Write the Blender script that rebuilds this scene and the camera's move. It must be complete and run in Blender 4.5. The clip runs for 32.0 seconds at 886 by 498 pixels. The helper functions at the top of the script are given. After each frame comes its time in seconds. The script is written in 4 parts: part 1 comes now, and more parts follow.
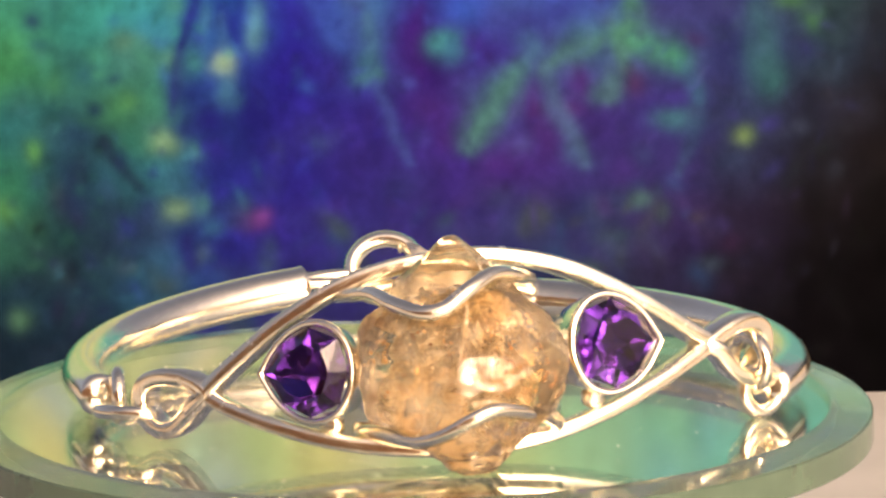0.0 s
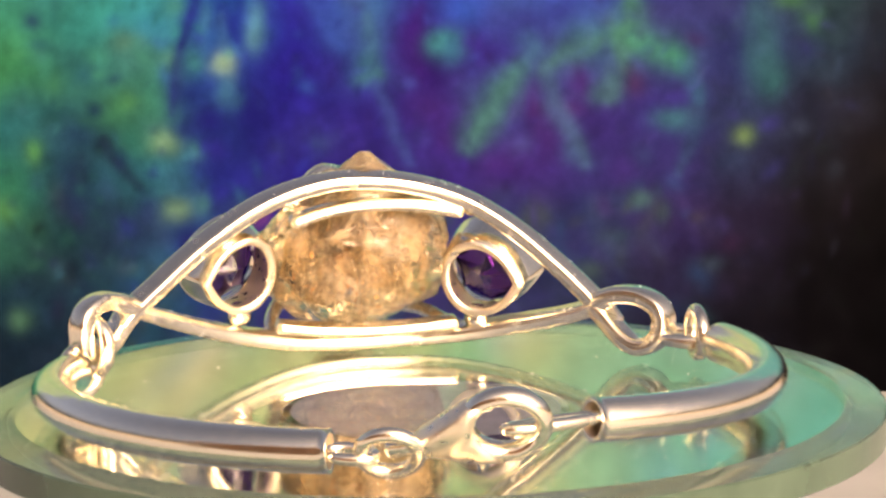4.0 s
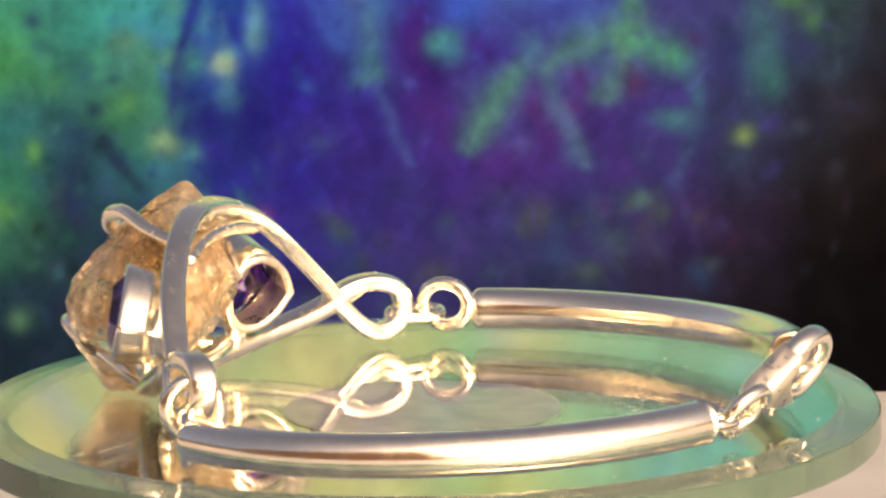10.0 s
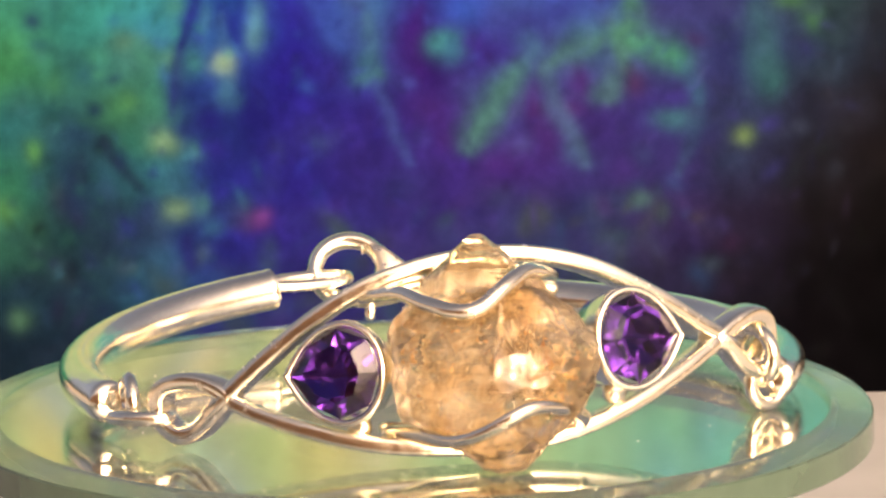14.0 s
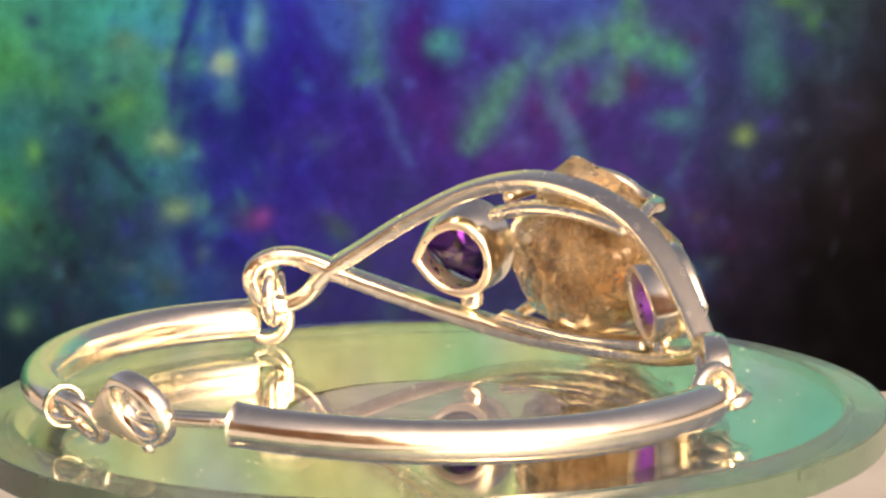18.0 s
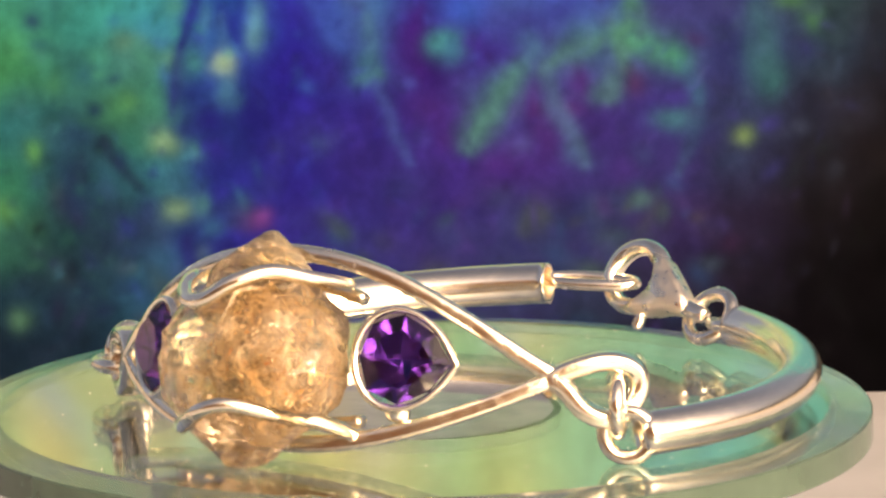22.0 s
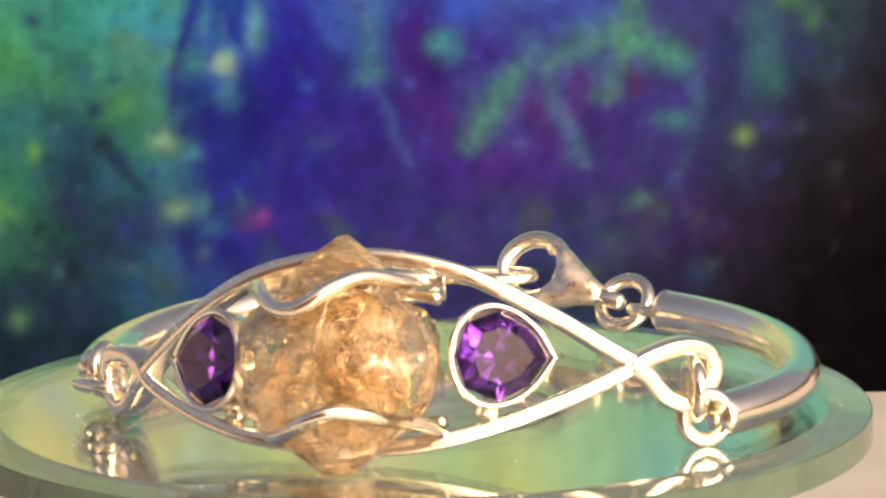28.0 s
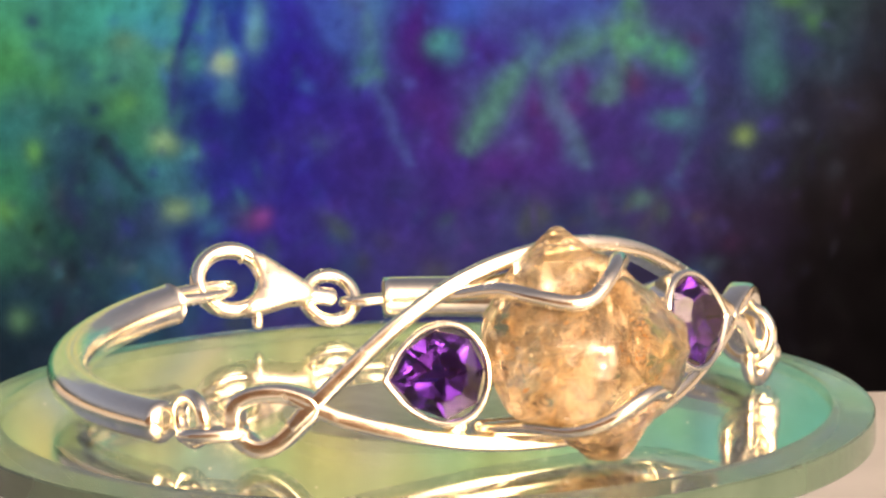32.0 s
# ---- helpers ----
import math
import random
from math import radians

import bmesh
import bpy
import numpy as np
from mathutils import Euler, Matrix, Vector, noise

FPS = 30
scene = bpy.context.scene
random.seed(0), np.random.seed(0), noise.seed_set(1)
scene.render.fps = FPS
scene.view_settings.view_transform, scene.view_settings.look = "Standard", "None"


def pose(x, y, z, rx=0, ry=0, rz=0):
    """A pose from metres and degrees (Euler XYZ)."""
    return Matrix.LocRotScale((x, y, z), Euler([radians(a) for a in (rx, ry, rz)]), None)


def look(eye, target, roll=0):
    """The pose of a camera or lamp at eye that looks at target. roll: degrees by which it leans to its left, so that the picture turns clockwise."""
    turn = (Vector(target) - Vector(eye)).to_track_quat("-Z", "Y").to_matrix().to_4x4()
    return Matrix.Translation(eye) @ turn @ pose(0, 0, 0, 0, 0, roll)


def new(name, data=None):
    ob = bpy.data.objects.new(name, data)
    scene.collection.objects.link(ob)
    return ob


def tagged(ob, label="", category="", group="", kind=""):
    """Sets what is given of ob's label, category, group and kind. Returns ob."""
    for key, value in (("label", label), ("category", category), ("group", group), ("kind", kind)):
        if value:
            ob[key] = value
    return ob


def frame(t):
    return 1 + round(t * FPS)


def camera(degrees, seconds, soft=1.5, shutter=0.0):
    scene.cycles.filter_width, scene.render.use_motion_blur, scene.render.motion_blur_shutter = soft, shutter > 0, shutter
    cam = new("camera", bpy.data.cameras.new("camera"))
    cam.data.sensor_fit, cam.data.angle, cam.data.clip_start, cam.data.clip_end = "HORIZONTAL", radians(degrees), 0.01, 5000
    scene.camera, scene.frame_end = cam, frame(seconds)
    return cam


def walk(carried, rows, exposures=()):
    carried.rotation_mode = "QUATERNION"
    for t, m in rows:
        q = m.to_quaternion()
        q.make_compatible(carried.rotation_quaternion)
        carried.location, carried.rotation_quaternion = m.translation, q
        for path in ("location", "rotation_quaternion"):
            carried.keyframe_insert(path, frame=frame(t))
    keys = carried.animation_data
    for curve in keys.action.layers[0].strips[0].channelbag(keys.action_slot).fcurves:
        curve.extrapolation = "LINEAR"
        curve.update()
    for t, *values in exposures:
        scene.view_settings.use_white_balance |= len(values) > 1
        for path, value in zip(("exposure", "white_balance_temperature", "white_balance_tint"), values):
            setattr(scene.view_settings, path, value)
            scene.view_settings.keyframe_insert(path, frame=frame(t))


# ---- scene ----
S = 0.043          # metres in one unit of the bracelet's plan (half its width is about 0.73)
ZD = 0.0434        # height of the glass plate's top above the table
AXIS_X = -0.005 * S
YP = 0.1985        # the painting's face, behind the turntable's axis

cam = camera(9.166, 32.0, soft=2.6)
EYE = Vector((0.0, -11.136 * S, ZD + 2.4118 * S))
AIM = Vector((math.sin(0.00396) * math.cos(0.18545), math.cos(0.00396) * math.cos(0.18545), -math.sin(0.18545)))
walk(cam, [(0.0, look(EYE, EYE + AIM, -0.938)), (32.0, look(EYE, EYE + AIM, -0.938))],
     [(0.0, 1.04, 8700, 22), (32.0, 1.04, 8700, 22)])

# turn of the plate and the bracelet on it: seconds, degrees
TURN = [(0, -0.3), (0.5, -13.2), (1, -29.4), (1.5, -48.2), (2, -68.2), (2.5, -89.6), (3, -114.5), (3.5, -143), (4, -174.2),
        (4.5, -206.7), (5, -239.5), (5.5, -270.1), (6, -296.8), (6.5, -319), (7, -339.1), (7.5, -358.8), (8, -380.3),
        (8.5, -401.7), (9, -424.4), (9.5, -449), (10, -476.1), (10.5, -505.8), (11, -538), (11.5, -572), (12, -606.1),
        (12.5, -638.4), (13, -667.2), (13.5, -692.1), (14, -714.6), (14.5, -737), (15, -760.5), (15.5, -785.5), (16, -813.3),
        (16.5, -843.9)]
TURN += [(17, -876.8), (17.5, -912.1), (18, -948), (18.5, -982.8), (19, -1016), (19.5, -1044.9), (20, -1069.4), (20.5, -1093.8),
        (21, -1114), (21.5, -1122.8), (22, -1121.4), (22.5, -1117.7), (23, -1114.9), (23.5, -1113.2), (24, -1112.6),
        (24.5, -1113.3), (25, -1115), (25.5, -1116.9), (26.2, -1117.6), (26.9, -1112.5), (27.5, -1106.8), (28, -1103.8),
        (28.5, -1098.6), (29, -1092.5), (29.5, -1086.7), (30, -1081.1), (30.5, -1075.5), (31, -1069.8), (31.5, -1063.8),
        (32, -1055.1)]

# ---- world, sun, exposure ----
SUN_AZ, SUN_EL = radians(-61), radians(20)      # from +x towards +y
world = bpy.data.worlds.new("world")
scene.world = world
world.use_nodes = True
wn = world.node_tree
sky = wn.nodes.new("ShaderNodeTexSky")
sky.sky_type, sky.sun_disc = "NISHITA", False
sky.sun_elevation, sky.sun_rotation = SUN_EL, math.pi / 2 - SUN_AZ
sky.dust_density, sky.air_density, sky.ozone_density = 10.0, 0.40, 0.3
wn.links.new(sky.outputs[0], wn.nodes["Background"].inputs[0])
wn.nodes["Background"].inputs[1].default_value = 0.15
sun = new("sun", bpy.data.lights.new("sun", "SUN"))
sun.data.energy, sun.data.angle, sun.data.color = 2.1, radians(0.6), (1.0, 0.80, 0.58)
toward_sun = Vector((math.cos(SUN_AZ) * math.cos(SUN_EL), math.sin(SUN_AZ) * math.cos(SUN_EL), math.sin(SUN_EL)))
sun.matrix_world = look(toward_sun * 5, (0, 0, 0))


# ---- materials ----
def lin(r, g, b):
    """Linear colour from 0 to 255 display values."""
    return tuple(((c / 255 + 0.055) / 1.055) ** 2.4 if c > 10 else c / 255 / 12.92 for c in (r, g, b))


def material(name, colour, rough=0.5, metal=0.0, trans=0.0, ior=1.5, spec=0.5):
    m = bpy.data.materials.new(name)
    m.use_nodes = True
    b = m.node_tree.nodes["Principled BSDF"]
    b.inputs["Base Color"].default_value = (*colour, 1)
    b.inputs["Roughness"].default_value = rough
    b.inputs["Metallic"].default_value = metal
    b.inputs["Transmission Weight"].default_value = trans
    b.inputs["IOR"].default_value = ior
    b.inputs["Specular IOR Level"].default_value = spec
    return m, m.node_tree, b


def noise_at(nt, scale, detail=3.0, rough=0.5, coord="Object"):
    tc = nt.nodes.new("ShaderNodeTexCoord")
    n = nt.nodes.new("ShaderNodeTexNoise")
    n.inputs["Scale"].default_value, n.inputs["Detail"].default_value = scale, detail
    n.inputs["Roughness"].default_value = rough
    nt.links.new(tc.outputs[coord], n.inputs["Vector"])
    return n


def ramp(nt, src, stops):
    r = nt.nodes.new("ShaderNodeValToRGB")
    r.color_ramp.elements[0].position, r.color_ramp.elements[0].color = stops[0][0], (*stops[0][1], 1)
    r.color_ramp.elements[1].position, r.color_ramp.elements[1].color = stops[-1][0], (*stops[-1][1], 1)
    for p, c in stops[1:-1]:
        r.color_ramp.elements.new(p).color = (*c, 1)
    nt.links.new(src, r.inputs[0])
    return r


def relief(nt, b, src, strength, distance):
    bump = nt.nodes.new("ShaderNodeBump")
    bump.inputs["Strength"].default_value, bump.inputs["Distance"].default_value = strength, distance
    nt.links.new(src, bump.inputs["Height"])
    nt.links.new(bump.outputs[0], b.inputs["Normal"])


def varied(m, scale, stops, bump=0.0, distance=0.001, detail=4.0, key="Base Color"):
    """Colour by a noise ramp, with relief from the same noise."""
    _, nt, b = m
    n = noise_at(nt, scale, detail)
    nt.links.new(ramp(nt, n.outputs[0], stops).outputs[0], b.inputs[key])
    if bump:
        relief(nt, b, n.outputs[0], bump, distance)
    return m[0]


def silver(name, rough, tone):
    m = material(name, tone, rough, 1.0)
    _, nt, b = m
    n = noise_at(nt, 900, 3)
    nt.links.new(ramp(nt, n.outputs[0], [(0.3, (rough * 0.7,) * 3), (0.75, (rough * 1.6,) * 3)]).outputs[0], b.inputs["Roughness"])
    f = noise_at(nt, 260, 2)
    relief(nt, b, f.outputs[0], 0.12, 0.0004)
    return m[0]


SILVER = silver("polished_silver", 0.17, (1.0, 0.945, 0.81))
SILVER_WIRE = silver("silver_wire", 0.19, (1.0, 0.930, 0.78))
SILVER_SATIN = silver("satin_silver", 0.32, (1.0, 0.90, 0.74))

# duller, browner silver for the inside of the tubes' open ends
DULL_SILVER = silver("dull_brown_silver", 0.40, (0.72, 0.60, 0.47))
DUST = varied(material("dust", (0.7, 0.68, 0.64), 0.9), 900, [(0.3, (0.26, 0.25, 0.24)), (0.7, (0.40, 0.39, 0.37))])
GLASS = material("green_plate_glass", (0.95, 0.97, 0.94), 0.0, 0, 1.0, 1.52)[0]
GLASS_EDGE = varied(material("ground_glass_edge", (0.2, 0.3, 0.25), 0.16, 0, 0.35, 1.52), 250, [(0.3, (0.065, 0.115, 0.090)), (0.7, (0.090, 0.150, 0.118))])
GLASS_BEVEL = varied(material("worn_glass_bevel", (0.5, 0.6, 0.5), 0.07, 0, 0.80, 1.52), 180, [(0.3, (0.36, 0.56, 0.49)), (0.7, (0.49, 0.68, 0.61))])
MIRROR = material("mirror_backing", (0.92, 0.92, 0.87), 0.03, 1.0)[0]
HUB_GREY = varied(material("grey_glued_hub", (0.25, 0.25, 0.27), 0.6), 400, [(0.3, (0.28, 0.31, 0.41)), (0.7, (0.38, 0.41, 0.52))])

AMETHYST = material("amethyst", (0.068, 0.017, 0.208), 0.10, 0, 1.0, 1.55, 0.35)[0]


def quartz():
    m, nt, b = material("clear_amber_quartz", (0.99, 0.92, 0.80), 0.04, 0, 1.0, 1.45, 0.32)
    big, small = noise_at(nt, 150, 5, 0.65), noise_at(nt, 900, 4, 0.7)
    c1 = ramp(nt, big.outputs[0], [(0.34, (0.61, 0.43, 0.23)), (0.48, (0.75, 0.61, 0.42)), (0.62, (0.87, 0.81, 0.69))])
    nt.links.new(c1.outputs[0], b.inputs["Base Color"])
    r = ramp(nt, small.outputs[0], [(0.40, (0.02,) * 3), (0.72, (0.08,) * 3)])
    nt.links.new(r.outputs[0], b.inputs["Roughness"])
    # frosted, milky patches between clear windows
    milky = noise_at(nt, 210, 4, 0.6)
    nt.links.new(ramp(nt, milky.outputs[0], [(0.40, (0.98,) * 3), (0.68, (0.84,) * 3)]).outputs[0], b.inputs["Transmission Weight"])
    # growth lines across the faces
    tc, mp, fine = nt.nodes.new("ShaderNodeTexCoord"), nt.nodes.new("ShaderNodeMapping"), nt.nodes.new("ShaderNodeTexNoise")
    mp.inputs["Scale"].default_value = (70, 70, 1500)
    fine.inputs["Scale"].default_value, fine.inputs["Detail"].default_value = 1.0, 3.0
    nt.links.new(tc.outputs["Object"], mp.inputs[0])
    nt.links.new(mp.outputs[0], fine.inputs["Vector"])
    add = nt.nodes.new("ShaderNodeMath")
    nt.links.new(big.outputs[0], add.inputs[0])
    weak = nt.nodes.new("ShaderNodeMath")
    weak.operation = "MULTIPLY"
    weak.inputs[1].default_value = 0.32
    nt.links.new(fine.outputs[0], weak.inputs[0])
    nt.links.new(weak.outputs[0], add.inputs[1])
    relief(nt, b, add.outputs[0], 0.45, 0.0006)
    return m


def veil():
    m, nt, b = material("amber_veil", (0.8, 0.5, 0.25), 0.55)
    big, small = noise_at(nt, 330, 6, 0.75), noise_at(nt, 620, 6, 0.70)
    c = ramp(nt, big.outputs[0], [(0.30, (0.27, 0.15, 0.07)), (0.42, (0.55, 0.41, 0.25)), (0.56, (0.69, 0.59, 0.44)), (0.70, (0.84, 0.79, 0.69))])
    nt.links.new(c.outputs[0], b.inputs["Base Color"])
    a = ramp(nt, small.outputs[0], [(0.40, (0.05,) * 3), (0.57, (0.78,) * 3)])
    nt.links.new(a.outputs[0], b.inputs["Alpha"])
    relief(nt, b, big.outputs[0], 0.4, 0.0005)
    return m


VEIL = veil()


def flakes():
    m, nt, b = material("amber_inclusions", (0.7, 0.4, 0.15), 0.30, 0.10, 0.0)
    g = nt.nodes.new("ShaderNodeNewGeometry")
    c = ramp(nt, g.outputs["Random Per Island"], [(0.0, (0.14, 0.055, 0.02)), (0.22, (0.40, 0.18, 0.06)), (0.7, (0.80, 0.52, 0.26)), (1.0, (0.95, 0.85, 0.70))])
    nt.links.new(c.outputs[0], b.inputs["Base Color"])
    return m


FLAKES = flakes()
QUARTZ = quartz()
TABLE = varied(material("cream_table", (0.8, 0.76, 0.7), 0.55), 60, [(0.3, (0.35, 0.365, 0.385)), (0.7, (0.41, 0.425, 0.445))], 0.05, 0.0005)
NAVY = varied(material("navy_plastic", (0.02, 0.02, 0.08), 0.3), 300, [(0.3, (0.015, 0.015, 0.06)), (0.7, (0.03, 0.03, 0.10))])
FLOOR = varied(material("terracotta_floor", (0.10, 0.06, 0.04), 0.45), 9, [(0.3, (0.50, 0.17, 0.055)), (0.7, (0.64, 0.24, 0.085))], 0.1, 0.003)
GROUND = varied(material("pale_gravel", (0.42, 0.38, 0.31), 0.9), 1.5, [(0.3, (0.46, 0.40, 0.33)), (0.7, (0.58, 0.51, 0.43))], 0.2, 0.03)
TIMBER = varied(material("tan_timber", (0.3, 0.25, 0.19), 0.9), 7, [(0.3, (0.30, 0.17, 0.09)), (0.7, (0.42, 0.25, 0.14))], 0.4, 0.05)
CANVAS_EDGE = varied(material("raw_canvas", (0.6, 0.55, 0.45), 0.9), 800, [(0.3, (0.55, 0.5, 0.4)), (0.7, (0.65, 0.6, 0.5))], 0.2, 0.0005)


# ---- mesh helpers ----
def part(name, bm, mat, parent=None, label="", smooth=True):
    me = bpy.data.meshes.new(name)
    bm.to_mesh(me)
    bm.free()
    for p in me.polygons:
        p.use_smooth = smooth
    for m in mat if isinstance(mat, (list, tuple)) else [mat]:
        me.materials.append(m)
    ob = new(name, me)
    if parent:
        ob.parent = parent
    return tagged(ob, label)


def spline(pts, n=8, closed=False):
    """Catmull-Rom points through pts."""
    p = [Vector(q) for q in pts]
    k = len(p)
    out = []
    for i in range(k if closed else k - 1):
        g = (lambda j: p[j % k]) if closed else (lambda j: p[min(max(j, 0), k - 1)])
        a, b, c, d = g(i - 1), g(i), g(i + 1), g(i + 2)
        for j in range(n):
            t = j / n
            out.append(0.5 * (2 * b + (c - a) * t + (2 * a - 5 * b + 4 * c - d) * t * t + (3 * b - a - 3 * c + d) * t ** 3))
    return out if closed else out + [p[-1]]


def sweep(pts, a, b, closed=False, up=(0, 0, 1), n=16, power=2.0, taper=None, bm=None, scale=S):
    """A bar along pts: half-width a across, half-height b along up, rounded by power; ends are domed."""
    bm = bm or bmesh.new()
    pts = [Vector(p) for p in pts]
    k, up, rings = len(pts), Vector(up), []
    side_old = None
    stations = [(i, 1.0, 0.0) for i in range(k)]
    if not closed:
        stations = [(0, 0.45, -0.6), (0, 0.8, -0.35)] + stations + [(k - 1, 0.8, 0.35), (k - 1, 0.45, 0.6)]
    for i, f, push in stations:
        t = (pts[(i + 1) % k] - pts[i - 1]) if closed else (pts[min(i + 1, k - 1)] - pts[max(i - 1, 0)])
        t.normalize()
        side = t.cross(up)
        if side.length < 0.2 and side_old:
            side = side_old - t * side_old.dot(t)
        side.normalize()
        if side_old and side.dot(side_old) < 0:
            side = -side
        side_old = side
        v = side.cross(t)
        w = taper(i / (k - 1)) if taper else 1.0
        c0 = pts[i] + t * push * min(a, b)
        ring = []
        for j in range(n):
            u = 2 * math.pi * j / n
            cu, su = math.cos(u), math.sin(u)
            x = math.copysign(abs(cu) ** (2 / power), cu) * a * f * w
            y = math.copysign(abs(su) ** (2 / power), su) * b * f * w
            ring.append(bm.verts.new((c0 + side * x + v * y) * scale))
        rings.append(ring)
    m = len(rings)
    for i in range(m if closed else m - 1):
        r0, r1 = rings[i], rings[(i + 1) % m]
        for j in range(n):
            bm.faces.new((r0[j], r0[(j + 1) % n], r1[(j + 1) % n], r1[j]))
    if not closed:
        bm.faces.new(rings[0][::-1])
        bm.faces.new(rings[-1])
    bmesh.ops.recalc_face_normals(bm, faces=bm.faces)
    return bm


def ring_points(centre, normal, r, along=None, stretch=1.0, n=36, start=0.0, end=360.0):
    """Points of a ring round normal; stretched along a direction."""
    nrm = Vector(normal).normalized()
    e1 = Vector(along) if along else nrm.orthogonal()
    e1 = (e1 - nrm * e1.dot(nrm)).normalized()
    e2 = nrm.cross(e1)
    full = abs(end - start - 360) < 1e-6
    return [Vector(centre) + e1 * r * stretch * math.cos(radians(start + (end - start) * i / (n if full else n - 1)))
            + e2 * r * math.sin(radians(start + (end - start) * i / (n if full else n - 1))) for i in range(n)]


def lathe(profile, n=96, mats=None, centre=(0, 0)):
    """A turned solid from (r, z) pairs in metres; mats: a material index for each band. Ends on the axis close it."""
    bm = bmesh.new()
    rings = []
    for r, z in profile:
        if r < 1e-9:
            rings.append([bm.verts.new((centre[0], centre[1], z))])
        else:
            rings.append([bm.verts.new((centre[0] + r * math.cos(2 * math.pi * j / n), centre[1] + r * math.sin(2 * math.pi * j / n), z)) for j in range(n)])
    for i, (a, b) in enumerate(zip(rings, rings[1:])):
        for j in range(n):
            k = (j + 1) % n
            if len(a) == 1:
                f = bm.faces.new((a[0], b[k], b[j]))
            elif len(b) == 1:
                f = bm.faces.new((a[j], a[k], b[0]))
            else:
                f = bm.faces.new((a[j], a[k], b[k], b[j]))
            f.material_index = mats[i] if mats else 0
    bmesh.ops.recalc_face_normals(bm, faces=bm.faces)
    return bm


def slab(x0, y0, z0, x1, y1, z1, bevel=0.0):
    bm = bmesh.new()
    bmesh.ops.create_cube(bm, size=1)
    for v in bm.verts:
        v.co = Vector((x0 + (v.co.x + 0.5) * (x1 - x0), y0 + (v.co.y + 0.5) * (y1 - y0), z0 + (v.co.z + 0.5) * (z1 - z0)))
    if bevel:
        bmesh.ops.bevel(bm, geom=bm.edges[:], offset=bevel, segments=3, affect="EDGES", profile=0.5)
    return bm


# ---- the terrace round it, out of view and made up for the silver to reflect ----
def terrace():
    fl = -0.75
    tagged(part("floor", slab(-1.5, -1.5, fl - 0.06, 1.5, 1.2, fl, 0.004), FLOOR, smooth=False), "reddish brown deck under the table", "deck", kind="structure")
    tagged(part("ground", slab(-400, -400, fl - 0.25, 400, 400, fl - 0.06), GROUND, smooth=False), "pale gravel ground round the deck", "ground", kind="structure")
    # added wall, never in view: gives straps and tubes a brown reflection
    tagged(part("unseen_wall", slab(-4.0, -1.75, fl - 0.06, 0.12, -1.60, 1.05, 0.01), TIMBER, smooth=False), "unseen brown timber wall, added to be reflected in the silver", "wall", kind="structure")


terrace()


# ---- table ----
def table():
    root = tagged(new("table"), "cream-painted table under the turntable and the painting", "table")
    part("tabletop", slab(-0.42, -0.27, -0.022, 0.42, 0.42, 0.0, 0.004), TABLE, root)
    for x in (-0.37, 0.37):
        for y in (-0.225, 0.37):
            part("leg", slab(x - 0.022, y - 0.022, -0.75, x + 0.022, y + 0.022, -0.022, 0.003), TABLE, root)


table()


# ---- painting ----
def field(col, row):
    """Broad colours of the canvas on a coarse grid: columns left to right, rows from the foot up."""
    foot = [(28, 45, 55), (30, 48, 58), (36, 75, 90), (44, 55, 105), (52, 45, 100), (52, 50, 95), (52, 50, 85), (47, 50, 75), (45, 48, 65), (39, 35, 48), (26, 22, 26), (19, 15, 15), (17, 14, 13)]
    base = [(33, 62, 70), (36, 65, 72), (38, 90, 105), (44, 60, 125), (55, 48, 118), (58, 55, 110), (61, 55, 105), (57, 60, 95), (55, 62, 85), (52, 45, 70), (38, 32, 40), (22, 18, 18), (19, 15, 14)]
    low = [(48, 115, 85), (36, 65, 70), (44, 60, 95), (44, 45, 135), (55, 45, 130), (57, 50, 120), (66, 50, 115), (58, 60, 105), (57, 60, 100), (68, 50, 95), (52, 42, 60), (30, 25, 26), (22, 18, 16)]
    mid = [(40, 125, 90), (40, 75, 95), (40, 110, 110), (44, 50, 130), (49, 40, 130), (61, 48, 125), (66, 45, 120), (76, 50, 120), (68, 52, 115), (66, 55, 110), (55, 55, 80), (39, 38, 42), (28, 24, 22)]
    high = [(40, 120, 110), (44, 100, 95), (56, 130, 100), (40, 60, 125), (45, 35, 130), (58, 45, 130), (71, 45, 125), (71, 70, 125), (76, 55, 125), (66, 55, 120), (57, 65, 95), (47, 48, 60), (36, 32, 32)]
    upper = [(64, 155, 95), (44, 125, 110), (60, 135, 115), (44, 95, 150), (47, 40, 145), (57, 75, 140), (61, 30, 110), (71, 60, 145), (71, 90, 140), (71, 80, 120), (58, 60, 110), (52, 70, 85), (42, 42, 48)]
    top = [(48, 160, 125), (40, 140, 120), (40, 160, 150), (36, 90, 160), (47, 45, 150), (57, 90, 160), (61, 60, 150), (66, 95, 170), (66, 90, 165), (66, 60, 120), (66, 65, 115), (57, 85, 80), (52, 60, 65)]
    crown = [(150, 178, 130), (160, 180, 126), (168, 179, 122), (168, 179, 122), (164, 180, 124), (160, 178, 124), (154, 178, 126), (144, 178, 130), (126, 176, 136), (104, 172, 140), (86, 168, 142), (78, 160, 142), (78, 150, 142)]
    return (foot, base, low, mid, high, upper, top, crown, crown)[row][col]


FOOT = 0.0047      # the lowest painted strokes over the table
COLUMN_X = (-5.21, -4.31, -3.4, -2.49, -1.58, -0.66, 0.27, 1.19, 2.12, 3.06, 4.0, 4.94, 5.89)
ROW_Z = (0.38, 1.1, 1.82, 2.53, 3.25, 3.95, 4.66, 6.8, 30.0)
PAINT_GAIN = 0.250


